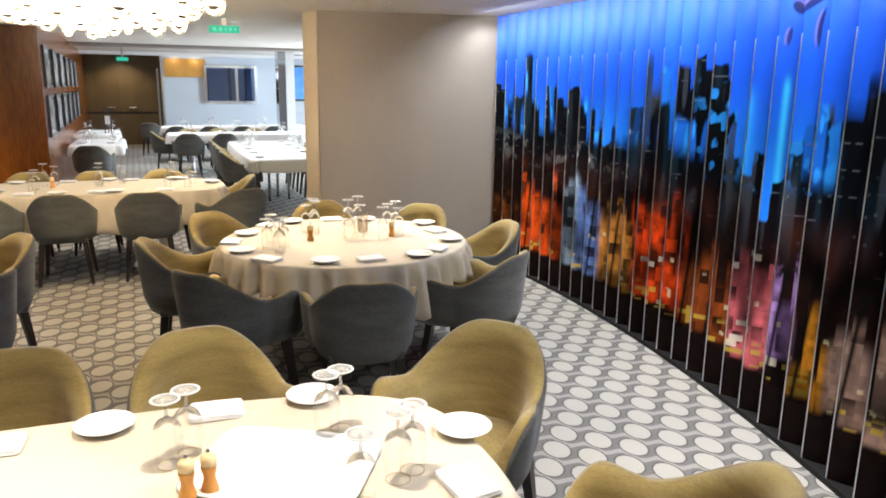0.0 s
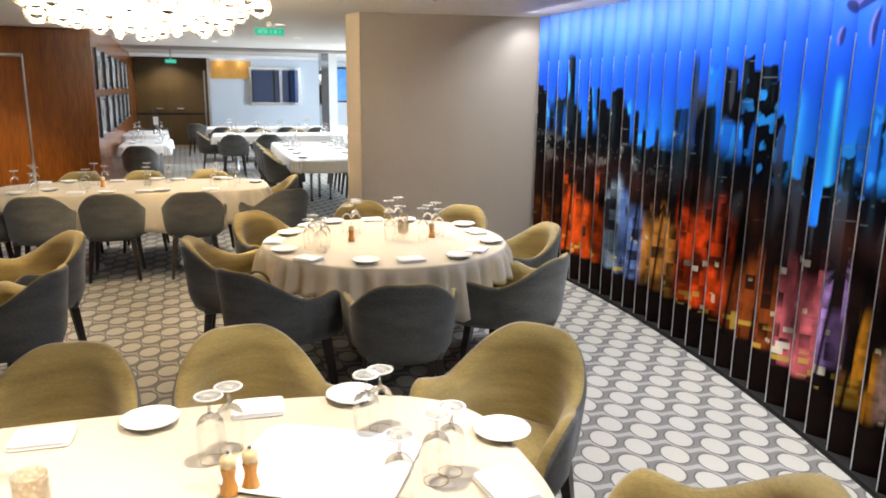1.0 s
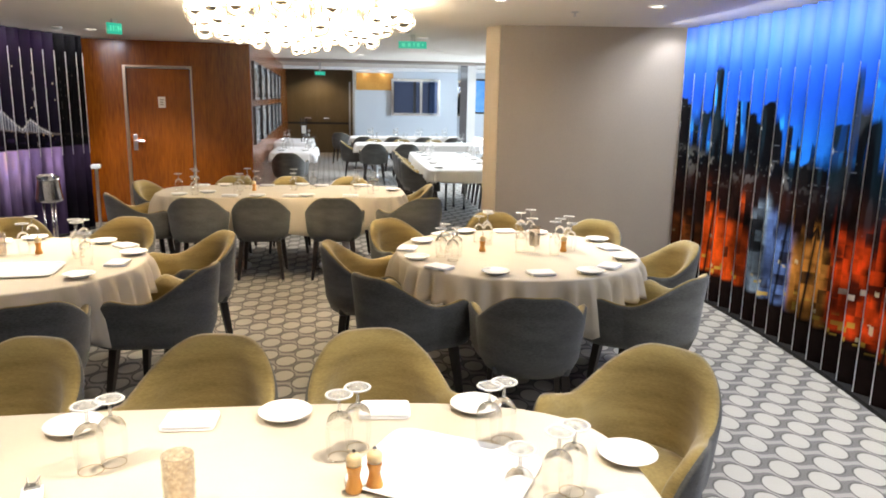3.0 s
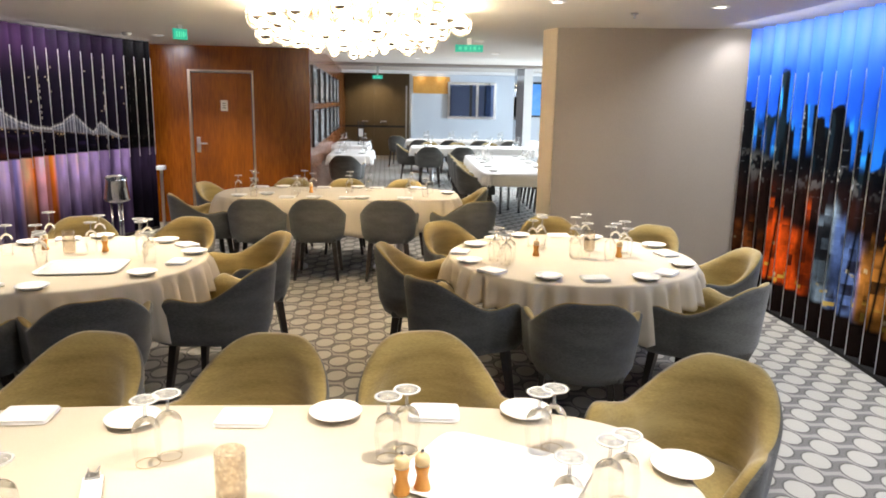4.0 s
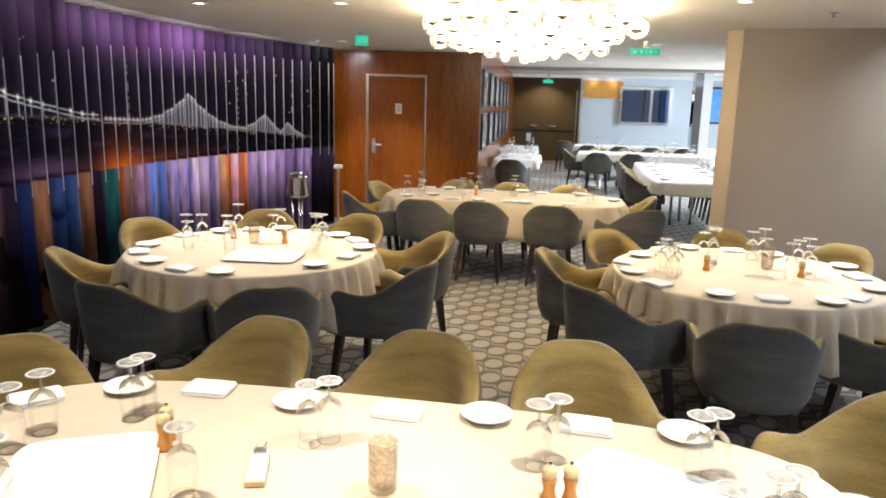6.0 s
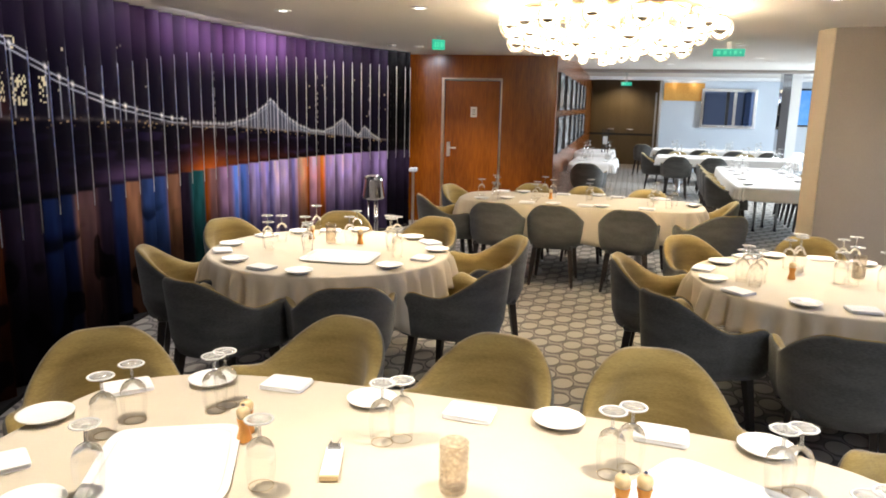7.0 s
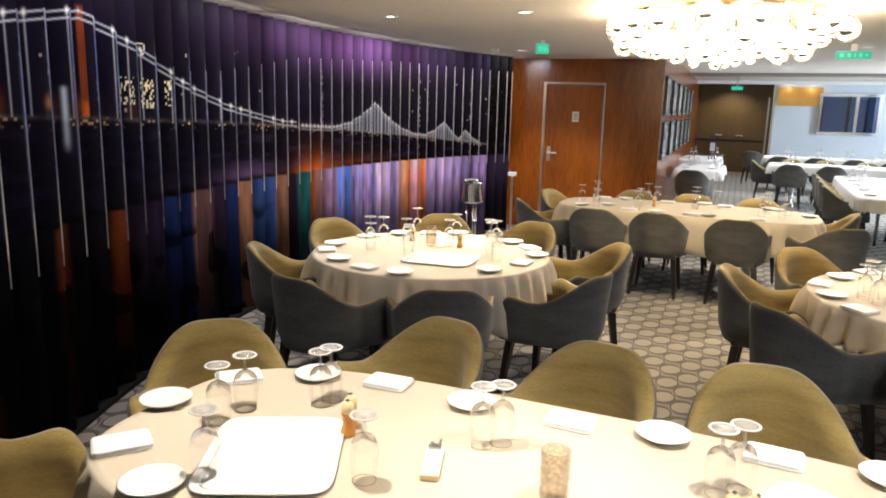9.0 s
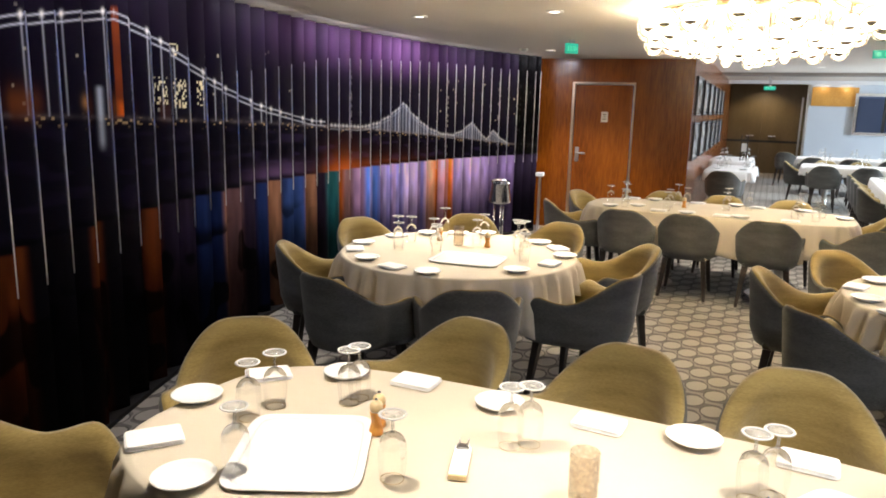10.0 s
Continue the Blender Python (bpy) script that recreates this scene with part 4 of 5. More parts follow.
def build_chair():
    chair = empty("tub_chair")
    part("outer_shell", tub_shell(0.017, 0.034, 0.395, 0.020, 0.004), M_SLATE, chair, "slate grey woven outside", True)
    part("inner_back", tub_shell(0.0215, -0.034, 0.41, 0.07), M_OLIVE, chair, "olive woven inside padding", True)
    # seat cushion
    bm = bmesh.new()
    rings = []
    for inset, z in ((0.03, 0.40), (0.0, 0.41), (0.0, 0.43), (0.012, 0.452), (0.05, 0.466), (0.14, 0.474)):
        ring = []
        for k in range(32):
            a = 2 * math.pi * k / 32
            e = 0.55
            x = math.copysign(abs(math.cos(a)) ** e, math.cos(a)) * (0.19 - inset)
            y = math.copysign(abs(math.sin(a)) ** e, math.sin(a)) * (0.235 - inset) + 0.035
            ring.append(bm.verts.new((x, y, z)))
        rings.append(ring)
    for a, b in zip(rings, rings[1:]):
        for i in range(32):
            bm.faces.new((a[i], a[(i + 1) % 32], b[(i + 1) % 32], b[i]))
    bm.faces.new(rings[0])
    bm.faces.new(rings[-1])
    part("seat", bm, M_OLIVE, chair, "olive woven seat cushion", True)
    bm = box((0, 0.02, 0.405), (0.37, 0.40, 0.044), 0, 0.018)
    part("seat_frame", bm, M_SLATE, chair)
    for sx, sy in ((-1, -1), (1, -1), (-1, 1), (1, 1)):
        top, foot = Vector((0.16 * sx, 0.02 + 0.17 * sy, 0.386)), Vector((0.20 * sx, 0.02 + 0.215 * sy, 0.0))
        split = foot.lerp(top, 0.09)

        def square(c, w):
            return [c + Vector((dx * w, dy * w, 0)) for dx, dy in ((-1, -1), (1, -1), (1, 1), (-1, 1))]

        def post(rings):
            bq = bmesh.new()
            vs = [[bq.verts.new(v) for v in r] for r in rings]
            bq.faces.new(vs[0])
            bq.faces.new(vs[-1])
            for a, b in zip(vs, vs[1:]):
                for i in range(4):
                    bq.faces.new((a[i], a[(i + 1) % 4], b[(i + 1) % 4], b[i]))
            return bq
        leg = part("leg", post((square(split, 0.0125), square(foot.lerp(top, 0.55), 0.018), square(top, 0.022))), M_LEG, chair)
        part("leg_tip", post((square(foot, 0.0105), square(foot.lerp(top, 0.004), 0.0118), square(split, 0.0128))), M_CHROME, leg, "polished metal leg tip")
    return chair


CHAIR_BACK = 0.272     # from the chair's middle to the top of its back
first_chair = None


def put_chair(bx, by, fx, fy, group, label):
    """A chair whose back's top stands over (bx, by) and that faces (fx, fy)."""
    global first_chair
    f = Vector((fx, fy)).normalized()
    c = Vector((bx, by)) + f * CHAIR_BACK
    m = pose(c.x, c.y, 0, 0, 0, math.degrees(math.atan2(f.y, f.x)) - 90)
    if first_chair is None:
        first_chair = build_chair()
        first_chair.matrix_basis = m
        ob = first_chair
    else:
        ob = copy_thing(first_chair, m)
    return tagged(ob, label, "chair", group)


LABEL_CHAIR = "slate and olive upholstered tub chair"

# ---------------------------------------------------------------- tables and cloths


def super_xy(a, b, n, t):
    c, s = math.cos(t), math.sin(t)
    return math.copysign(abs(c) ** (2 / n), c) * a, math.copysign(abs(s) ** (2 / n), s) * b


def build_cloth(a, b, n, drop_at, seed, folds, mat=None):
    """A tablecloth: flat top and a hanging skirt with folds. drop_at(t) gives how far it hangs."""
    rnd = random.Random(seed)
    ph = [rnd.uniform(0, 6.28) for _ in range(4)]
    N = 160
    bm = bmesh.new()
    rings = []
    for f in (0.0, 0.35, 0.7, 0.9, 0.97):
        rings.append([bm.verts.new((*[q * f for q in super_xy(a, b, n, 2 * math.pi * k / N)], 0.754)) for k in range(N)] if f else [bm.verts.new((0, 0, 0.754))])
    skirt = [(0.000, 0.993, 0.7525), (0.004, 1.003, 0.745)]
    for f0, sc, z in skirt:
        rings.append([bm.verts.new((*[q * sc for q in super_xy(a, b, n, 2 * math.pi * k / N)], z)) for k in range(N)])
    for lev in range(1, 7):
        g = lev / 6
        ring = []
        for k in range(N):
            t = 2 * math.pi * k / N
            x, y = super_xy(a, b, n, t)
            d = drop_at(t)
            r = math.hypot(x, y)
            w = 0.55 * math.sin(1.3 * folds // 1 * t + ph[0] + 0.8 * math.sin(3 * t + ph[3])) + 0.35 * math.sin((folds * 1.6 // 1) * t + ph[1]) + 0.3 * math.sin((folds * 0.45 // 1) * t + ph[2])
            w = math.copysign(abs(w) ** 0.65, w)
            amp = 0.062 * g ** 0.5 * min(1.0, d / 0.24)
            out = 0.010 + 0.028 * g + amp * w
            ring.append(bm.verts.new((x + x / r * out, y + y / r * out, 0.745 - (d + 0.012 * w) * g)))
        rings.append(ring)
    for A, B in zip(rings, rings[1:]):
        for k in range(N):
            j = (k + 1) % N
            if len(A) == 1:
                bm.faces.new((A[0], B[k], B[j]))
            else:
                bm.faces.new((A[k], A[j], B[j], B[k]))
    ob = mesh_object("tablecloth", bm, mat or M_CLOTH, None, "", True)
    so = ob.modifiers.new("thickness", "SOLIDIFY")
    so.thickness, so.offset = 0.003, -1
    return ob


def square_drop(r, half, turn):
    def f(t):
        u = t - turn
        reach = half / max(abs(math.cos(u)), abs(math.sin(u)))
        return min(reach - r, 0.31)
    return f


def build_table(name, a, b, n, legs, label):
    t = empty(name)
    bm = bmesh.new()
    N = 64
    lo = [bm.verts.new((*super_xy(a - 0.01, b - 0.01, n, 2 * math.pi * k / N), 0.715)) for k in range(N)]
    hi = [bm.verts.new((*super_xy(a - 0.008, b - 0.008, n, 2 * math.pi * k / N), 0.7485)) for k in range(N)]
    bm.faces.new(lo)
    bm.faces.new(hi)
    for k in range(N):
        bm.faces.new((lo[k], lo[(k + 1) % N], hi[(k + 1) % N], hi[k]))
    part("tabletop", bm, M_LEG, t)
    if len(legs) == 1:
        for a in (157, 67, -23, -113):
            x, y = 0.23 * math.cos(radians(a)), 0.23 * math.sin(radians(a))
            leg = part("leg", lathe([(0.0, 0.714), (0.05, 0.714), (0.05, 0.706), (0.021, 0.70), (0.021, 0.012), (0.0, 0.012)], 16, (x, y, 0)), M_CHROME, t, "slim chrome tube leg", True)
            part("glide", lathe([(0.0, 0.0), (0.028, 0.0), (0.028, 0.008), (0.021, 0.0118), (0.0, 0.0118)], 16, (x, y, 0)), M_BLACK, leg, "black foot glide", True)
        return tagged(t, label, "table")
    for x in legs:
        part("pedestal", lathe([(0.0, 0.714), (0.13, 0.714), (0.13, 0.70), (0.045, 0.68), (0.04, 0.06), (0.06, 0.03), (0.0, 0.03)], 20, (x, 0, 0)), M_STEEL, t, "brushed steel column", True)
        part("base_plate", lathe([(0.0, 0.0), (0.27, 0.0), (0.27, 0.014), (0.08, 0.034), (0.0, 0.034)], 28, (x, 0, 0)), M_STEEL, t, "flat steel disc foot")
    return tagged(t, label, "table")


# ---------------------------------------------------------------- table ware (made once, then copied)
WARE = {}


def make_wine_glass():
    g = empty("wine_glass")
    # standing on its rim, foot up
    part("bowl", lathe([(0.029, 0.0), (0.0325, 0.018), (0.0355, 0.042), (0.0365, 0.064), (0.0357, 0.080), (0.0349, 0.0878)], 28), M_GLASS, g, "clear thin glass", True)
    part("bowl_base", lathe([(0.0350, 0.0879), (0.0326, 0.1005), (0.0275, 0.1105), (0.0205, 0.118), (0.009, 0.1245), (0.0, 0.1258)], 28), M_DOME, g, "thicker rounded glass", True)
    part("rim", lathe([(0.0278, 0.0), (0.0304, 0.0), (0.0306, 0.0022), (0.0280, 0.0022), (0.0278, 0.0)], 28), M_RIM, g, "glass rim tinted like its ring shadow", True)
    part("stem", lathe([(0.0, 0.125), (0.006, 0.126), (0.0042, 0.132), (0.004, 0.158), (0.007, 0.166), (0.0, 0.167)], 12), M_FOOT, g, "clear glass stem", True)
    part("foot", lathe([(0.0, 0.165), (0.007, 0.1655), (0.029, 0.1692), (0.029, 0.1716), (0.0, 0.1725)], 28), M_FOOT, g, "clear glass disc foot", True)
    part("foot_rim", lathe([(0.0291, 0.1690), (0.0345, 0.1688), (0.0358, 0.1706), (0.0345, 0.1726), (0.0291, 0.1720), (0.0291, 0.1690)], 28), M_EDGE, g, "glass edge whitened as if lit", True)
    return g


def make_tall_glass():
    g = empty("wine_glass")
    part("bowl", lathe([(0.027, 0.0), (0.031, 0.022), (0.0335, 0.05), (0.0342, 0.075), (0.0329, 0.0978)], 28), M_GLASS, g, "clear thin glass", True)
    part("bowl_base", lathe([(0.0330, 0.0979), (0.0295, 0.1115), (0.0235, 0.1225), (0.016, 0.1305), (0.006, 0.1365), (0.0, 0.1375)], 28), M_DOME, g, "thicker rounded glass", True)
    part("rim", lathe([(0.0258, 0.0), (0.0284, 0.0), (0.0286, 0.0022), (0.0260, 0.0022), (0.0258, 0.0)], 28), M_RIM, g, "glass rim tinted like its ring shadow", True)
    part("stem", lathe([(0.0, 0.1365), (0.005, 0.1375), (0.004, 0.145), (0.0038, 0.189), (0.007, 0.197), (0.0, 0.198)], 12), M_FOOT, g, "clear glass stem", True)
    part("foot", lathe([(0.0, 0.196), (0.007, 0.1965), (0.030, 0.1996), (0.030, 0.2022), (0.0, 0.203)], 28), M_FOOT, g, "clear glass disc foot", True)
    part("foot_rim", lathe([(0.0301, 0.1994), (0.0352, 0.1992), (0.0365, 0.201), (0.0352, 0.203), (0.0301, 0.2024), (0.0301, 0.1994)], 28), M_EDGE, g, "glass edge whitened as if lit", True)
    return g


def make_plate():
    prof = [(r * 0.93, z) for r, z in ((0.0, 0.004), (0.045, 0.004), (0.048, 0.0), (0.052, 0.004), (0.072, 0.011), (0.0815, 0.0165), (0.083, 0.018), (0.0815, 0.0195), (0.072, 0.015), (0.054, 0.009), (0.047, 0.008), (0.0, 0.008))]
    return mesh_object("side_plate", lathe(prof, 40), M_CHINA, None, "", True)


def make_napkin():
    """A folded napkin: four soft leaves with rounded edges, slightly out of line."""
    bm = bmesh.new()
    N = 40
    for k, (dx, dy, turn, grow) in enumerate(((0, 0, 0, 1.0), (0.002, 0.001, 1.2, 0.99), (-0.0015, 0.002, -0.8, 0.985), (0.001, -0.001, 0.6, 0.975))):
        z = 0.0034 * k
        m = pose(dx, dy, 0, 0, 0, turn)
        rings = []
        for f, zz in ((0.95, 0.0), (1.0, 0.0016), (0.965, 0.0034), (0.6, 0.0056), (0.0, 0.0064)):
            if f == 0:
                rings.append([bm.verts.new(m @ Vector((0, 0, z + zz)))])
                continue
            ring = []
            for q in range(N):
                x, y = super_xy(0.074 * grow * f, 0.056 * grow * f, 11, 2 * math.pi * q / N)
                lift = 0.002 * (k / 3) * noise.noise(Vector((x * 30, y * 30, k)))
                ring.append(bm.verts.new(m @ Vector((x, y, max(0.0003, z + zz + lift)))))
            rings.append(ring)
        bm.faces.new(rings[0])
        for A, B in zip(rings, rings[1:]):
            for q in range(N):
                r = (q + 1) % N
                bm.faces.new((A[q], A[r], B[0]) if len(B) == 1 else (A[q], A[r], B[r], B[q]))
    return mesh_object("folded_napkin", bm, M_NAPKIN)


def make_mill():
    m = empty("pepper_mill")
    part("body", lathe([(0.0, 0.0), (0.0225, 0.0), (0.0235, 0.004), (0.0225, 0.012), (0.017, 0.03), (0.0155, 0.042), (0.0185, 0.058), (0.021, 0.066), (0.0205, 0.07), (0.0, 0.07)], 24), M_MILL, m, "", True)
    part("collar", lathe([(0.0, 0.0695), (0.0185, 0.0695), (0.0185, 0.0735), (0.0, 0.0735)], 24), M_STEEL, m, "thin steel collar", True)
    part("head", lathe([(0.0, 0.073), (0.0195, 0.073), (0.0215, 0.082), (0.0205, 0.092), (0.0135, 0.1), (0.0, 0.102)], 24), M_MILLTOP, m, "pale domed turning head", True)
    part("knob", lathe([(0.0, 0.101), (0.0045, 0.1015), (0.006, 0.107), (0.0035, 0.111), (0.0, 0.1115)], 16), M_CHROME, m, "chrome knob", True)
    for piece in m.children:
        piece.scale = (0.88, 0.88, 0.94)
    return m


def make_tumbler():
    prof = [(0.0, 0.012), (0.028, 0.012), (0.0305, 0.018), (0.0322, 0.125), (0.034, 0.127), (0.0352, 0.124), (0.0345, 0.02), (0.032, 0.002), (0.029, 0.0), (0.0, 0.0)]
    bm = lathe(prof, 56)
    bmesh.ops.subdivide_edges(bm, edges=[e for e in bm.edges if abs(e.verts[0].co.z - e.verts[1].co.z) > 0.05], cuts=22)
    for v in bm.verts:
        if 0.012 < v.co.z < 0.124:
            k = 0.0024 * noise.noise(v.co * 95)
            v.co.x, v.co.y = v.co.x * (1 + k / 0.033), v.co.y * (1 + k / 0.033)
    return mesh_object("candle_tumbler", bm, M_SMOKE, None, "", True)


def make_platter():
    """A large shallow rectangular dish with rounded corners: a flat well and a raised rim."""
    p = empty("serving_platter")

    def dish(levels):
        bm = bmesh.new()
        rings = [[bm.verts.new((0, 0, z))] if a == 0 else [bm.verts.new((*super_xy(a, b, 7, 2 * math.pi * k / 56), z)) for k in range(56)] for a, b, z in levels]
        for A, B in zip(rings, rings[1:]):
            for k in range(56):
                j = (k + 1) % 56
                if len(A) == 1:
                    bm.faces.new((A[0], B[k], B[j]))
                elif len(B) == 1:
                    bm.faces.new((A[k], A[j], B[0]))
                else:
                    bm.faces.new((A[k], A[j], B[j], B[k]))
        return bm
    part("well", dish(((0.0, 0.0, 0.001), (0.19, 0.15, 0.0), (0.190, 0.150, 0.0049), (0.180, 0.140, 0.0045), (0.0, 0.0, 0.0045))), M_CHINA, p, "flat glazed well", True)
    part("rim", dish(((0.1905, 0.1505, 0.0), (0.208, 0.168, 0.0025), (0.213, 0.173, 0.0065), (0.214, 0.174, 0.0080), (0.211, 0.171, 0.0088), (0.196, 0.156, 0.0066), (0.1905, 0.1505, 0.0052), (0.1905, 0.1505, 0.0))), M_CHINA, p, "raised rounded rim", True)
    return p


def make_card():
    c = empty("table_card")
    part("card", box((0, 0, 0.010), (0.15, 0.046, 0.012), 0, 0.003), M_NAPKIN, c, "narrow white folded card")
    bm = bmesh.new()
    add_box(bm, (0.068, 0, 0.019), (0.03, 0.034, 0.006), 0, 0.002)
    add_box(bm, (0.08, 0.010, 0.025), (0.04, 0.004, 0.004), 8, 0.001)
    add_box(bm, (0.08, -0.010, 0.025), (0.04, 0.004, 0.004), -8, 0.001)
    part("clip", bm, M_STEEL, c, "small steel clip")
    part("foot", box((-0.076, 0, 0.007), (0.010, 0.046, 0.014), 0, 0.002), M_MILLTOP, c, "pale wooden end")
    return c


MAKERS = {"glass": make_wine_glass, "tall": make_tall_glass, "plate": make_plate, "napkin": make_napkin, "mill": make_mill, "tumbler": make_tumbler, "platter": make_platter, "card": make_card}
TAGS = {"glass": ("clear wine glass upside down on its rim", "glass"), "tall": ("tall clear wine glass turned upside down", "glass"),
        "plate": ("small round white china side plate", "plate"), "napkin": ("white linen napkin folded into a rectangle", "napkin"),
        "mill": ("small turned orange wood pepper mill", "pepper mill"), "tumbler": ("smoky textured glass tumbler candle holder", "tumbler"),
        "platter": ("large flat rectangular white china platter", "platter"), "card": ("narrow white card with steel clip", "card")}
TOP_Z = 0.7572


def put(kind, x, y, rz=0.0, group="", z=TOP_Z):
    m = pose(x, y, z, 0, 0, rz)
    if kind not in WARE:
        WARE[kind] = MAKERS[kind]()
        WARE[kind].matrix_basis = m
        ob = WARE[kind]
    else:
        ob = copy_thing(WARE[kind], m)
    return tagged(ob, *TAGS[kind], group)


def place_cloth(ob, x, y, rz, label):
    ob.matrix_basis = pose(x, y, 0, 0, 0, rz)
    return tagged(ob, label, "tablecloth")


rnd = random.Random(5)

# ---------------------------------------------------------------- the long oval table by the camera
NT = Vector((-1.038, 1.25))
t = build_table("oval_table", 1.172, 0.512, 3.5, (-0.6, 0.6), "oval dining table on two steel pedestals")
t.matrix_basis = pose(NT.x, NT.y, 0, 0, 0, AX_DEG)
cl = build_cloth(1.178, 0.518, 3.5, lambda a: 0.26 + 0.05 * math.sin(4 * a + 0.8), 3, 26)
place_cloth(cl, NT.x, NT.y, AX_DEG, "cream linen tablecloth hanging over the oval table")
G0 = "chairs round the oval table by the camera"
fw = (-AY.x, -AY.y)
for bx, by, f in ((-2.062, 1.965, (0.17, -0.985)), (-1.478, 2.205, (0.24, -0.971)), (-1.0, 2.445, (0.54, -0.84)), (0.12, 2.61, (-0.44, -0.90)), (-2.65, 1.215, (0.91, -0.42)), (0.735, 1.50, (-0.99, 0.14)), (-2.34, 0.05, (0.62, 0.785))):
    put_chair(bx, by, *f, G0, LABEL_CHAIR + ", at the oval table")
GN = "ware on the oval table by the camera"
for x, y in ((-1.97, 1.25), (-1.475, 1.485), (-0.97, 1.745), (-0.46, 1.975), (-0.01, 1.80), (-2.08, 0.78), (-1.62, 0.56)):
    put("plate", x, y, 0, GN)
for x, y, r in ((-1.775, 1.395, 26), (-1.20, 1.62, 22), (-0.71, 1.865, 20), (0.005, 1.53, -60), (-1.88, 0.58, 75), (-2.12, 1.04, 70)):
    put("napkin", x, y, r, GN)
for x, y in ((-0.72, 1.57), (-1.265, 1.315), (-1.77, 1.13), (-1.85, 0.84), (-1.32, 0.96), (-1.59, 0.68), (-0.37, 1.75), (-0.13, 1.585), (-0.23, 1.43)):
    put("glass", x, y, 0, GN)
for x, y in ((-0.695, 1.63), (-1.24, 1.365), (-1.78, 1.175), (-1.88, 0.94), (-0.34, 1.79), (-0.16, 1.54)):
    put("glass", x, y, 0, GN)
for x, y in ((-1.55, 1.075), (-1.585, 1.11), (-0.62, 1.43), (-0.58, 1.46)):
    put("mill", x, y, 0, GN)
put("tumbler", -0.965, 1.25, 0, GN)
put("card", -1.27, 1.14, 132, GN)
put("platter", -1.58, 0.86, -40, GN)
put("platter", -0.44, 1.585, -6, GN)

# ---------------------------------------------------------------- the two round tables


def round_setting(cx, cy, seats, turn, seed, where):
    tb = build_table("round_table", 0.735, 0.735, 2, (0.0,), "round dining table on four chrome legs")
    tb.matrix_basis = pose(cx, cy, 0)
    cloth = build_cloth(0.74, 0.74, 2, square_drop(0.74, 0.90, radians(turn)), seed, 30)
    place_cloth(cloth, cx, cy, 0, "square cream linen cloth over a round table")
    for a, r in seats:
        ca, sa = math.cos(radians(a)), math.sin(radians(a))
        put_chair(cx + r * ca, cy + r * sa, -ca, -sa, "chairs round the table " + where, LABEL_CHAIR + ", tucked to a round table")


def lay(group, cx, cy, **things):
    """Ware at its places; napkins lie square to the table's middle."""
    for kind, places in things.items():
        for x, y in places:
            rz = math.degrees(math.atan2(y - cy, x - cx)) + 90 + rnd.uniform(-10, 10) if kind == "napkin" else 0
            put(kind, x, y, rz, group)


round_setting(-0.776, 4.31, ((-75, 1.22), (-118, 1.19), (-162, 1.17), (152, 1.24), (109, 1.29), (70, 1.22), (24, 1.14), (-25, 1.15)), 70, 11, "by the pier")
lay("ware on the round table by the pier", -0.776, 4.31,
    plate=[(-1.23, 4.80), (-0.75, 4.94), (-0.33, 4.84), (-1.28, 3.88), (-0.77, 3.68), (-0.29, 3.88), (-0.13, 4.32), (-1.40, 4.36)],
    napkin=[(-1.35, 4.66), (-0.98, 4.93), (-0.54, 3.76), (-0.20, 4.06), (-1.09, 3.70), (-0.24, 4.60), (-1.42, 4.12)],
    glass=[(-1.06, 4.49), (-0.83, 4.74), (-0.55, 4.60), (-0.46, 4.44), (-1.16, 3.97), (-1.07, 3.90), (-1.08, 4.02), (-0.75, 4.30), (-1.18, 4.12)],
    tall=[(-0.99, 4.45), (-0.76, 4.70), (-0.49, 4.52), (-0.69, 4.34), (-0.54, 4.28), (-1.02, 4.55)],
    mill=[(-0.97, 4.22), (-0.50, 4.40)], tumbler=[(-0.70, 4.52)])
round_setting(-3.345, 2.98, ((-37.5, 1.13), (-80, 1.17), (-127, 1.11), (177, 1.26), (134, 1.34), (99, 1.31), (55, 1.28), (10, 1.18)), 32, 12, "by the bridge wall")
lay("ware on the round table by the bridge wall", -3.345, 2.98,
    plate=[(-3.87, 2.62), (-3.47, 2.37), (-2.98, 2.43), (-2.73, 2.87), (-2.84, 3.41), (-3.23, 3.62), (-3.92, 3.21), (-3.69, 3.55)],
    napkin=[(-3.21, 2.36), (-3.75, 2.47), (-2.75, 3.17), (-3.03, 3.57), (-3.82, 3.40), (-3.98, 2.97)],
    glass=[(-3.60, 2.70), (-3.75, 2.92), (-3.61, 3.00), (-3.42, 3.21), (-3.57, 3.42), (-2.89, 3.10), (-3.42, 2.86), (-3.21, 3.44), (-3.35, 2.80)],
    tall=[(-3.78, 3.24), (-3.13, 3.29), (-3.05, 3.22), (-3.66, 2.74)],
    mill=[(-3.69, 3.12), (-3.34, 3.23)], tumbler=[(-3.50, 3.12)])
put("platter", -3.12, 2.86, 30, "ware on the round table by the bridge wall")

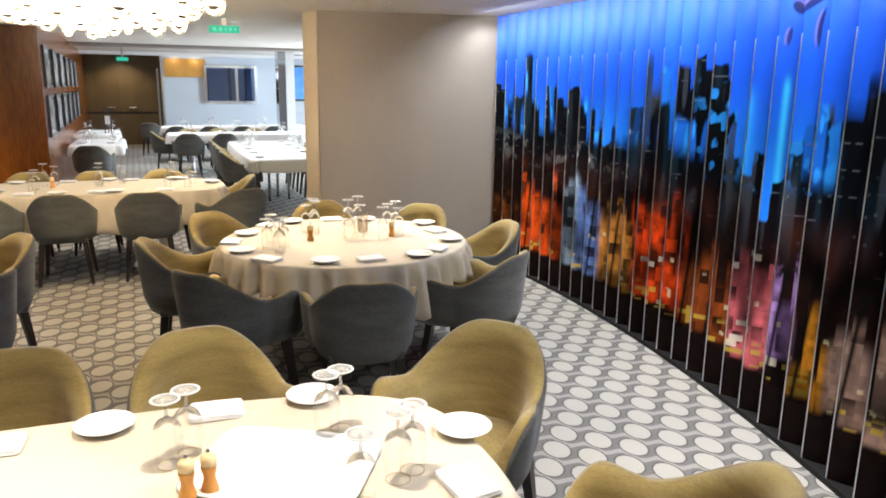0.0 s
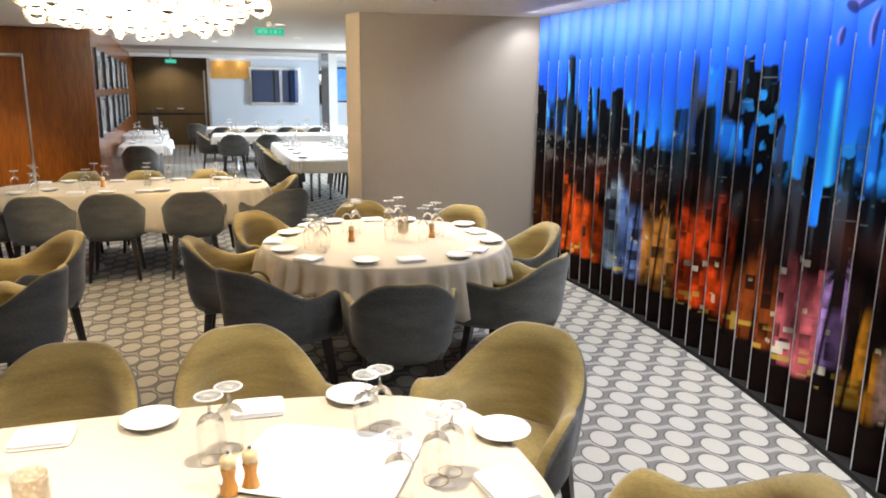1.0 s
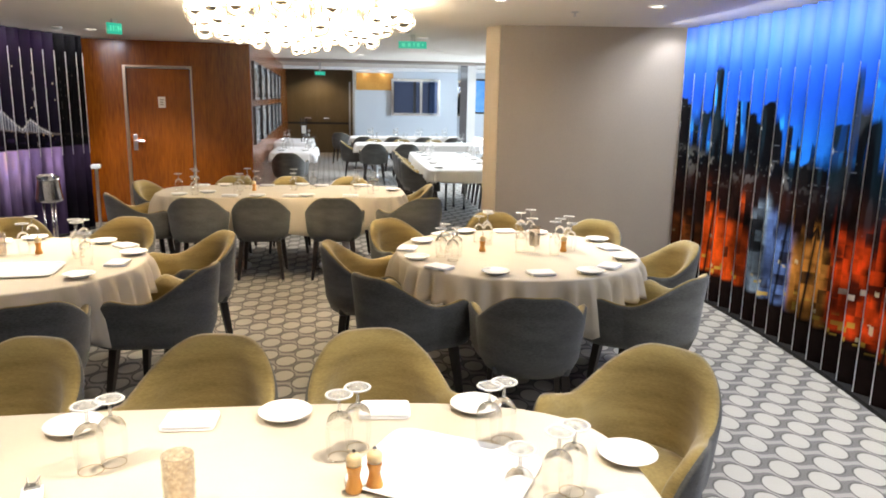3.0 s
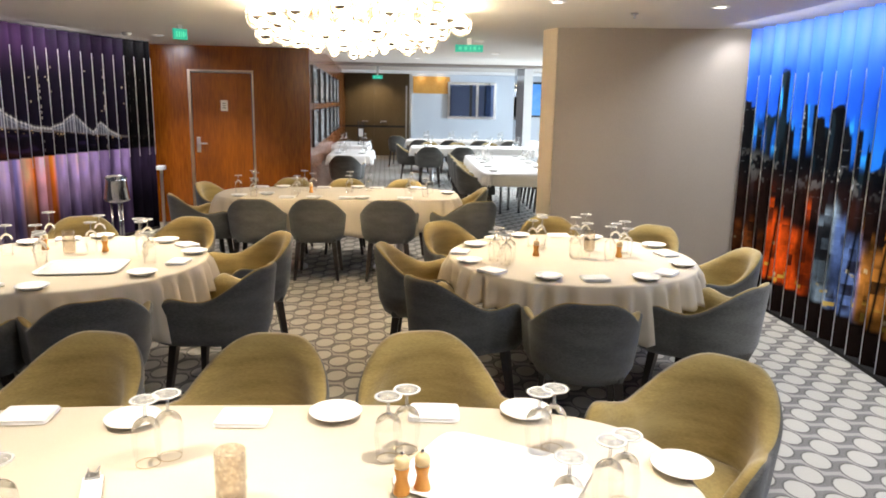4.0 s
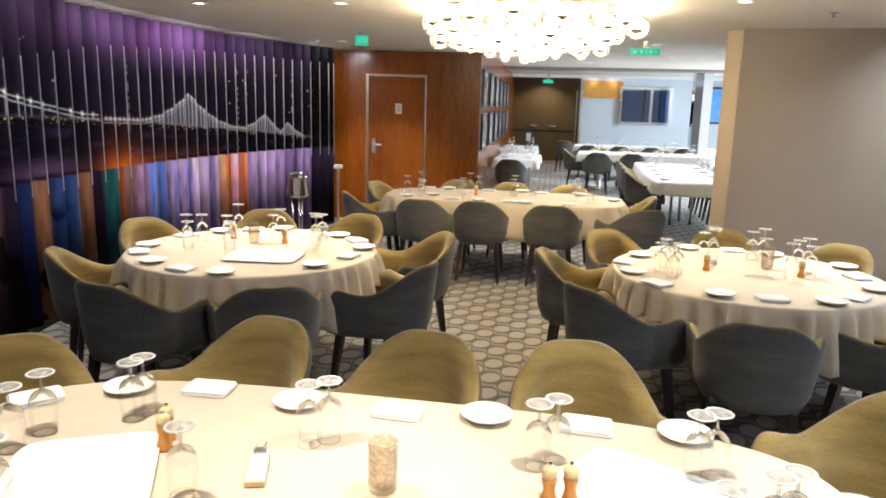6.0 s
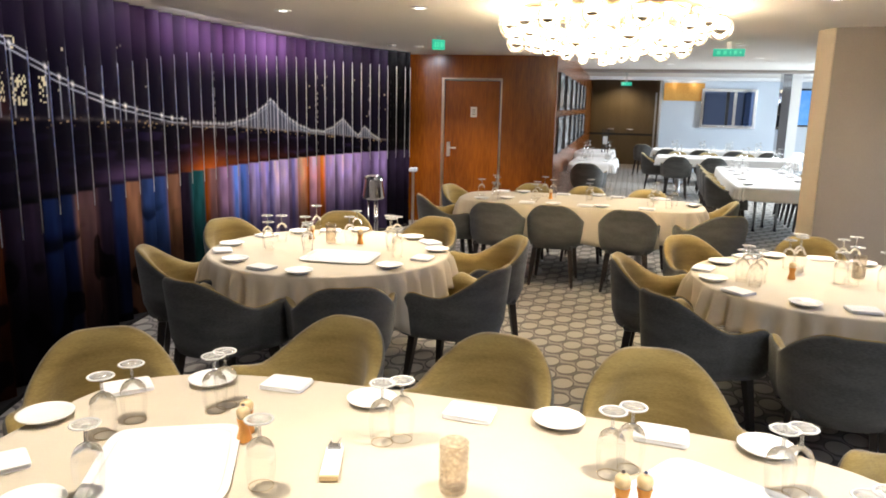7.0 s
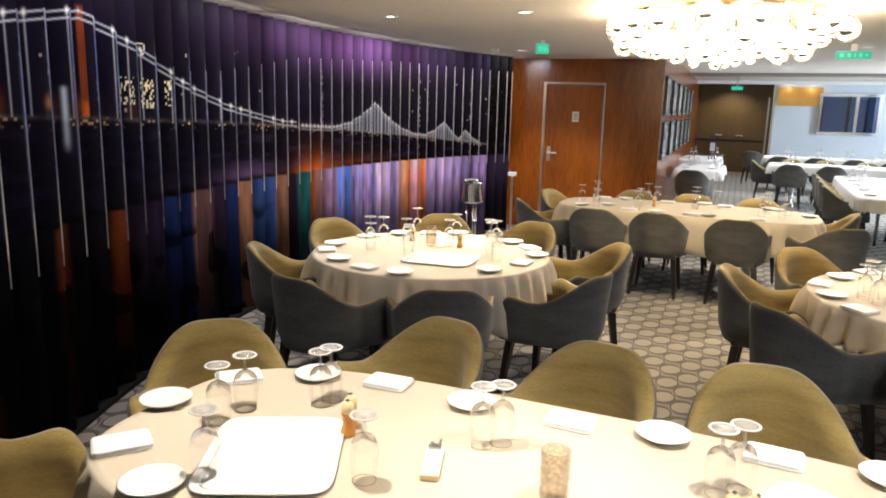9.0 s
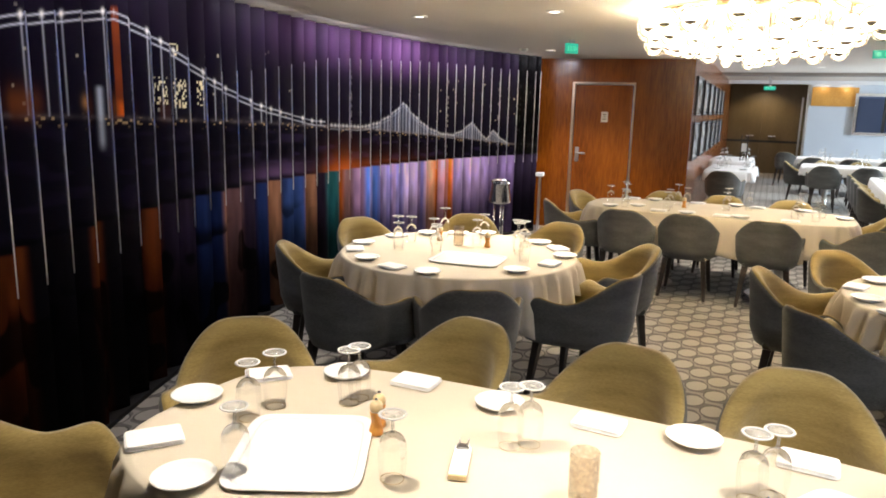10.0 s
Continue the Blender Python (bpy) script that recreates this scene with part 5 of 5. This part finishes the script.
# ---------------------------------------------------------------- the second oval table
CT = Vector((-3.47, 6.33))
t = build_table("oval_table", 1.172, 0.512, 3.5, (-0.6, 0.6), "oval dining table on two steel pedestals")
t.matrix_basis = pose(CT.x, CT.y, 0, 0, 0, AX_DEG)
cl = build_cloth(1.178, 0.518, 3.5, lambda a: 0.28 + 0.05 * math.sin(4 * a + 0.8), 8, 26)
place_cloth(cl, CT.x, CT.y, AX_DEG, "cream linen tablecloth over the farther oval table")
G2 = "chairs round the farther oval table"
bw = (AY.x, AY.y)
for bx, by, f in ((-3.79, 5.31, bw), (-3.30, 5.55, bw), (-2.69, 5.79, bw), (-4.60, 5.24, (0.62, 0.78)), (-5.0, 6.15, (0.95, 0.1)), (-1.93, 6.12, (-0.72, 0.69)), (-2.2, 7.1, (-0.9, -0.4)),
                  (-4.40, 6.98, fw), (-3.85, 7.2, fw), (-3.25, 7.45, fw)):
    put_chair(bx, by, *f, G2, LABEL_CHAIR + ", at the farther oval table")
GC = "ware on the farther oval table"
lay(GC, CT.x, CT.y,
    plate=[(-4.17, 5.66), (-4.03, 5.90), (-3.48, 5.86), (-3.08, 6.06), (-2.50, 6.80), (-3.51, 6.80), (-2.95, 7.0), (-4.20, 6.45)],
    glass=[(-4.32, 5.86), (-4.05, 5.72), (-4.33, 6.15), (-3.70, 5.88), (-3.81, 6.10), (-3.81, 6.40), (-3.39, 6.38), (-3.28, 6.60), (-2.77, 6.43), (-2.90, 6.80), (-2.66, 6.72), (-2.60, 6.45)],
    tall=[(-4.28, 6.05), (-3.86, 6.32), (-3.42, 6.46), (-2.84, 6.70)])
for u, side in ((-0.85, 1), (-0.45, -1), (-0.2, 1), (0.1, -1), (0.35, 1), (0.65, -1), (0.8, 1)):
    p = CT + AX * u + AY * (0.40 * side)
    put("napkin", p.x, p.y, AX_DEG + rnd.uniform(-8, 8), GC)
p = CT - AX * 0.28
put("mill", p.x, p.y, 0, GC)

# ---------------------------------------------------------------- chandelier and ceiling fittings
chand = empty("chandelier")
chand.location = (CH.x, CH.y, 0)
tagged(chand, "wide cluster chandelier of clear globes with lit lamps", "chandelier")
part("canopy", lathe([(0.0, CEIL - 0.002), (0.62, CEIL - 0.002), (0.62, CEIL - 0.03), (0.58, CEIL - 0.045), (0.0, CEIL - 0.045)], 48), M_BRASS, chand, "pale polished brass ceiling plate", True)


def ball(r0, r1, zc, a0, a1, n=11):
    """A piece of a sphere round the z axis, from angle a0 to a1 measured from straight down."""
    pr = []
    for a in np.linspace(a0, a1, n):
        r = r0 + (r1 - r0) * (a - a0) / (a1 - a0)
        pr.append((0.0 if math.sin(a) < 1e-4 else r * math.sin(a), zc - r * math.cos(a)))
    return lathe(pr, 20)


BULB_PARTS = {}


def bulb(x, y, z, r):
    """A clear globe on a thin stem, with a lamp in its upper half and a mirrored cup below the lamp."""
    stem = lathe([(0.0, CEIL - 0.04), (0.006, CEIL - 0.04), (0.006, z + r * 0.8), (0.02, z + r * 0.95), (0.02, z + r * 0.7), (0.0, z + r * 0.7)], 10, (x, y, 0))
    part("stem", stem, M_CHROME, chand)
    for name, build, mat, label in (("globe", lambda: ball(1.0, 1.0, 0.0, 0.0, math.pi), M_GLOBE, "clear glass globe"),
                                    ("lamp", lambda: ball(0.62, 0.62, 0.18, 1.0, math.pi), M_BULB, "warm lit lamp"),
                                    ("cup", lambda: ball(0.645, 0.645, 0.16, 0.0, 1.10, 8), M_TIP, "mirrored cup under the lamp")):
        if name not in BULB_PARTS:
            o = part(name, build(), mat, chand, label, True)
            BULB_PARTS[name] = o.data
        else:
            o = new(name, BULB_PARTS[name])
            o.parent = chand
            o["label"] = label
        o.matrix_basis = Matrix.Translation((x, y, z)) @ Matrix.Diagonal((r, r, r, 1))


rb = random.Random(21)
for ring, n, z, sizes in ((0.70, 16, 2.205, (0.07, 0.08, 0.086)), (0.61, 17, 2.125, (0.055, 0.066, 0.075)), (0.50, 16, 2.07, (0.042, 0.05, 0.06)), (0.40, 13, 2.15, (0.06, 0.07)),
                          (0.33, 11, 2.045, (0.036, 0.044, 0.055)), (0.2, 7, 2.03, (0.036, 0.046)), (0.06, 3, 2.08, (0.045, 0.055))):
    for k in range(n):
        a = 2 * math.pi * (k + 0.5 * (n % 2)) / n + rb.uniform(-0.09, 0.09)
        rr = ring + rb.uniform(-0.035, 0.035)
        bulb(rr * math.cos(a), rr * math.sin(a), z + rb.uniform(-0.035, 0.035), rb.choice(sizes))

down_first = None


def downlight(x, y, zc):
    global down_first
    m = pose(x, y, zc)
    if down_first is None:
        d = empty("downlight")
        part("ring", lathe([(0.045, -0.002), (0.062, -0.002), (0.062, -0.008), (0.048, -0.012), (0.044, -0.004)], 28), M_WHITE, d, "white trim ring", True)
        part("lens", lathe([(0.0, -0.005), (0.044, -0.005), (0.044, -0.001), (0.0, -0.001)], 24), M_LENS, d, "lit lamp lens")
        d.matrix_basis = m
        down_first = d
        ob = d
    else:
        ob = copy_thing(down_first, m)
    return tagged(ob, "round recessed ceiling downlight, switched on", "downlight", "ceiling downlights")


for x, y, *_ in DOWNLIGHTS:
    downlight(x, y, CEIL)
for d in (12.2, 14.5, 17.5):
    for a in (-2.6, 0.2, 3.2):
        p = AY * d + AX * a
        downlight(p.x, p.y, CEIL_FAR)


def exit_sign(x, y, z, w, h, rz, zc, label):
    s = empty("exit_sign")
    s.matrix_basis = pose(x, y, z, 0, 0, rz)
    part("panel", box((0, 0, 0), (w, 0.03, h), 0, 0.004), M_EXIT, s, "lit green face")
    for u, bw_, bh in ((-0.32, 0.12, 0.5), (-0.12, 0.10, 0.5), (0.05, 0.05, 0.5), (0.2, 0.10, 0.5), (0.36, 0.06, 0.3)):
        part("mark", box((u * w, -0.0165, 0), (bw_ * w, 0.003, bh * h)), M_EXITMARK, s, "pale mark")
    part("bracket", box((0, 0, (zc - z + h / 2) / 2), (0.05, 0.02, zc - z - h / 2)), M_STEEL, s)
    return tagged(s, label, "exit sign")


p = Vector((-2.57, 7.57))
exit_sign(p.x, p.y, 2.225, 0.30, 0.075, AX_DEG - 4, CEIL, "green lit exit sign hanging from ceiling")
exit_sign(-4.85, 5.77, 2.245, 0.14, 0.10, 72, CEIL, "small green lit exit sign hanging edgewise")
p = AY * 18.0 - AX * 0.72
exit_sign(p.x, p.y, 2.22, 0.24, 0.085, AX_DEG, CEIL_FAR, "green exit sign before the double door")
sd = mesh_object("smoke_detector", lathe([(0.0, 0.0), (0.05, 0.0), (0.052, -0.01), (0.036, -0.03), (0.0, -0.036)], 24), M_WHITE, None, "", True)
sd.location = (-6.05, 6.35, CEIL)
tagged(sd, "round white smoke detector on the ceiling", "detector")
sd2 = mesh_object("sprinkler", lathe([(0.0, 0.0), (0.03, 0.0), (0.03, -0.006), (0.008, -0.012), (0.008, -0.03), (0.018, -0.034), (0.0, -0.036)], 18), M_STEEL, None, "", True)
sd2.location = (-0.66, 5.76, CEIL)
tagged(sd2, "small steel sprinkler head in the ceiling", "sprinkler")

# ---------------------------------------------------------------- wine cooler stand and side console
ws = empty("wine_cooler")
ws.location = (-5.75, 5.75, 0)
tagged(ws, "tilted chrome wine bucket on a slim stand", "wine cooler")
bm = lathe([(0.0, 0.0), (0.100, 0.0), (0.112, 0.008), (0.108, 0.03), (0.088, 0.185), (0.094, 0.20), (0.088, 0.203), (0.080, 0.185), (0.098, 0.02), (0.0, 0.015)], 32)
b = part("bucket", bm, M_CHROME, ws, "polished chrome bucket", True)
b.matrix_basis = pose(0, 0, 0.615, 8, 9, 0) @ Matrix.Diagonal((1.15, 1.15, 1.15, 1))
for px, py in ((-0.05, -0.03), (0.05, -0.03), (0.0, 0.06)):
    part("pole", lathe([(0.0, 0.02), (0.011, 0.02), (0.011, 0.598), (0.0, 0.60)], 14, (px, py, 0)), M_CHROME, ws, "slim chrome pole", True)
part("tray", lathe([(0.0, 0.599), (0.115, 0.599), (0.12, 0.606), (0.115, 0.611), (0.0, 0.611)], 28), M_BLACK, ws, "dark carrying plate", True)
part("base", lathe([(0.0, 0.0), (0.15, 0.0), (0.15, 0.012), (0.03, 0.03), (0.0, 0.03)], 28), M_BLACK, ws, "", True)
cs = empty("dispenser_stand")
cs.matrix_basis = pose(-6.42, 7.16, 0, 0, 0, 30)
tagged(cs, "slim pale dispenser stand in the wall corner", "stand")
part("head", box((0, 0, 0.80), (0.10, 0.10, 0.05), 0, 0.008), M_FARWALL, cs, "pale blue-grey head")
part("post", box((0, 0, 0.395), (0.03, 0.03, 0.77), 0, 0.003), M_STEEL, cs)
part("foot", box((0, 0, 0.006), (0.2, 0.2, 0.012), 0, 0.003), M_BLACK, cs)

# ---------------------------------------------------------------- the room beyond
D_DOOR, D_BLUE = 22.6, 20.6


def far(a, d):
    p = AX * a + AY * d
    return p.x, p.y


def far_block(name, a0, a1, d0, d1, z0, z1, mat, label):
    return structure(name, prism([far(a0, d0), far(a1, d0), far(a1, d1), far(a0, d1)], z0, z1), mat, label)


far_block("wall_far", -2.8, 0.3, D_DOOR, D_DOOR + 0.2, 0, CEIL_FAR, M_DOORBROWN, "dark bronze end wall around double doors")
far_block("wall_blue", 0.12, 7.9, D_BLUE, D_BLUE + 2.2, 0, CEIL_FAR, M_FARWALL, "pale blue-grey end wall of room")
far_block("trim_blue", 0.06, 0.12, D_BLUE - 0.02, D_BLUE + 1.0, 0, CEIL_FAR, M_STEEL, "steel edge trim at the wall end")
far_block("wall_window", 7.9, 8.1, 8.0, 22.8, 0, CEIL_FAR, M_FARWALL, "pale side wall closing the room beyond")
far_block("wall_cross", 1.9, 8.1, 8.9, 9.1, 0, CEIL, M_GREY, "plain grey wall behind the pier")
far_block("trim_bulkhead", -2.8, 7.9, 20.25, 20.58, 2.40, CEIL_FAR, M_WHITE, "pale bulkhead along the end wall")
far_block("trim_slot", -2.8, 7.9, 16.4, 17.0, CEIL_FAR - 0.05, CEIL_FAR, M_GREY, "grey strip across the ceiling")
far_block("trim_rail", -2.8, 0.1, D_DOOR - 0.035, D_DOOR - 0.002, 0.86, 0.92, M_BLACK, "dark chair rail on the end wall")
dd = empty("door_2")
tagged(dd, "closed bronze-brown double doors with steel handles", "door", kind="structure")
dc = -1.0
for s in (-1, 1):
    leaf = part("door_leaf", prism([far(dc + s * 0.01, D_DOOR - 0.03), far(dc + s * 0.93, D_DOOR - 0.03), far(dc + s * 0.93, D_DOOR - 0.005), far(dc + s * 0.01, D_DOOR - 0.005)], 0.01, 2.08), M_DOORBROWN, dd)
    part("push_bar", box((*far(dc + s * 0.28, D_DOOR - 0.075), 1.04), (0.20, 0.05, 0.04), AX_DEG, 0.01), M_SATIN, dd, "steel push bar")
    part("frame_strip", prism([far(dc + s * 0.95, D_DOOR - 0.05), far(dc + s * 1.0, D_DOOR - 0.05), far(dc + s * 1.0, D_DOOR - 0.002), far(dc + s * 0.95, D_DOOR - 0.002)], 0, 2.12), M_STEEL, dd)
am = mesh_object("amber_panel", prism([far(0.16, D_BLUE - 0.05), far(1.18, D_BLUE - 0.05), far(1.18, D_BLUE - 0.004), far(0.16, D_BLUE - 0.004)], 1.88, 2.34), M_AMBER)
tagged(am, "amber wood panel high on the end wall", "wall panel")
point_light(*far(0.4, D_BLUE - 0.18), 2.3, 1.1, WARM, 0.03)
point_light(*far(0.9, D_BLUE - 0.18), 2.3, 1.1, WARM, 0.03)
mir = empty("wall_mirror")
tagged(mir, "large wall mirror with a broad silver border", "mirror")
a0, a1, z0, z1 = 1.12, 2.48, 1.20, 2.20
part("mirror_pane", prism([far(a0 + 0.07, D_BLUE - 0.05), far(a1 - 0.07, D_BLUE - 0.05), far(a1 - 0.07, D_BLUE - 0.004), far(a0 + 0.07, D_BLUE - 0.004)], z0 + 0.07, z1 - 0.07), M_MIRROR, mir)
for (u0, u1, w0, w1) in ((a0, a0 + 0.068, z0, z1), (a1 - 0.068, a1, z0, z1), (a0 + 0.07, a1 - 0.07, z0, z0 + 0.068), (a0 + 0.07, a1 - 0.07, z1 - 0.068, z1)):
    part("frame_side", prism([far(u0, D_BLUE - 0.10), far(u1, D_BLUE - 0.10), far(u1, D_BLUE - 0.004), far(u0, D_BLUE - 0.004)], w0, w1), M_SATIN, mir, "bevelled mirror border")
# dark and bright bars stand in for upright streaks reflected in the mirror
for u in (a0 + 0.62, a0 + 0.80):
    part("reflection_bar", prism([far(u, D_BLUE - 0.07), far(u + 0.07, D_BLUE - 0.07), far(u + 0.07, D_BLUE - 0.051), far(u, D_BLUE - 0.051)], z0 + 0.07, z1 - 0.07), M_SATIN if u > a0 + 0.7 else M_BLACK, mir)
# mirrored pillar and blue picture
far_block("column", 2.53, 2.70, 17.0, 17.4, 0, CEIL_FAR, M_DARKMIRROR, "square pillar clad in mirror strips")
far_block("column_white", 2.705, 2.90, 17.02, 17.38, 0, CEIL_FAR, M_WHITE, "white upright block beside the pillar")
pic = empty("picture")
tagged(pic, "bright blue picture in a dark frame", "picture")
part("frame", prism([far(3.25, D_BLUE - 0.05), far(4.75, D_BLUE - 0.05), far(4.75, D_BLUE - 0.004), far(3.25, D_BLUE - 0.004)], 1.28, 2.24), M_BLACK, pic)
part("print", prism([far(3.30, D_BLUE - 0.056), far(4.70, D_BLUE - 0.056), far(4.70, D_BLUE - 0.052), far(3.30, D_BLUE - 0.052)], 1.33, 2.19), M_GLOW_PICTURE, pic, "blue and violet print")

# framed photographs on the wood wall


def framed(u, z, w, h):
    f = empty("framed_photo")
    p = W1 + SD * u + SN * 0.016
    f.matrix_basis = pose(p.x, p.y, z, 0, 0, math.degrees(math.atan2(SD.y, SD.x)))
    for cx, cz, bw_, bh in ((-w / 2 + 0.012, 0, 0.024, h), (w / 2 - 0.012, 0, 0.024, h), (0, h / 2 - 0.012, w - 0.05, 0.024), (0, -h / 2 + 0.012, w - 0.05, 0.024)):
        part("frame_bar", box((cx, 0, cz), (bw_, 0.03, bh)), M_BLACK, f)
    part("photo", box((0, 0.003, 0), (w - 0.05, 0.012, h - 0.05)), M_PHOTO, f, "grey photograph with painted glare")
    return tagged(f, "grey photograph in thin dark frame on wood", "picture", "framed photographs on the wood wall")


for k in range(6):
    for z in (1.26, 1.87):
        framed(0.75 + 1.35 * k, z, 0.9, 0.52)


def rect_table(a, d, la, ld, seed, label):
    """A rectangular cloth-covered table in the room beyond."""
    x, y = far(a, d)
    tb = build_table("dining_table", la / 2, ld / 2, 16, (0.0,) if la < 1.4 else (-la / 3, la / 3), label)
    tb.matrix_basis = pose(x, y, 0, 0, 0, AX_DEG)
    # same linen as the near tables, in white for the brighter light here
    c = build_cloth(la / 2 + 0.006, ld / 2 + 0.006, 16, lambda t: 0.15, seed, 24, M_NAPKIN)
    place_cloth(c, x, y, AX_DEG, "linen cloth whitened for the brighter far room")
    r = random.Random(seed)
    g = "ware on a table in the room beyond"
    n = max(2, int(max(la, ld) / 0.6))
    for k in range(n):
        u = (k + 0.5) / n - 0.5
        for s in (-1, 1):
            da, dd_ = (u * la, s * (ld / 2 - 0.16)) if la > ld else (s * (la / 2 - 0.16), u * ld)
            put("plate", *far(a + da, d + dd_), 0, g)
            da, dd_ = da * 0.93 + r.uniform(-0.05, 0.05), dd_ * 0.5 + r.uniform(-0.05, 0.05)
            put("glass", *far(a + da, d + dd_), 0, g)
            put("tall", *far(a + da + 0.08, d + dd_ + 0.03), 0, g)


rect_table(1.52, 11.05, 1.02, 3.4, 31, "long dining table running into the room beyond")
rect_table(1.35, 15.0, 2.5, 0.95, 32, "dining table across the room beyond")
rect_table(1.6, 17.6, 3.2, 0.95, 33, "dining table near the end wall")
rect_table(-0.97, 13.0, 0.72, 1.5, 34, "narrow table beside the picture wall")
rect_table(-1.18, 15.7, 0.74, 1.6, 35, "narrow table near the double doors")
G3 = "chairs in the room beyond"


def far_chair(a, d, fa, fd):
    x, y = far(a, d)
    f = AX * fa + AY * fd
    put_chair(x, y, f.x, f.y, G3, LABEL_CHAIR + ", in the room beyond")


for k in range(4):
    far_chair(0.72, 10.25 + 0.68 * k, 1, 0)
    far_chair(2.44, 10.3 + 0.68 * k, -1, 0)
for a in (0.45, 1.1):
    far_chair(a, 14.15, 0, 1)
for a in (0.4, 1.0, 1.7):
    far_chair(a + 0.1, 15.85, 0, -1)
far_chair(-0.2, 15.0, 1, 0)
for a in (0.3, 1.0, 1.7, 2.4):
    far_chair(a, 16.75, 0, 1)
far_chair(-1.0, 11.6, 0.05, 1)
far_chair(-0.28, 18.6, 0.25, 1)
# small easel on the nearer square table
es = empty("menu_easel")
es.matrix_basis = pose(*far(-0.95, 15.2), TOP_Z, 0, 0, AX_DEG)
tagged(es, "small dark folding easel standing on a table", "easel")
for sx in (-1, 1):
    part("front_leg", box((0.055 * sx, 0.0, 0.24), (0.018, 0.014, 0.49), 0, 0.003, 8), M_BLACK, es)
part("back_leg", box((0.0, 0.075, 0.235), (0.016, 0.012, 0.475), 0, 0.003, -12), M_BLACK, es)
part("ledge", box((0.0, -0.025, 0.13), (0.15, 0.04, 0.012), 0, 0.002), M_BLACK, es)
part("card", box((0.0, 0.012, 0.25), (0.10, 0.004, 0.16), 0, 0, 8), M_WHITE, es, "white card")

# ---------------------------------------------------------------- the slats of the mural walls
right_slats()
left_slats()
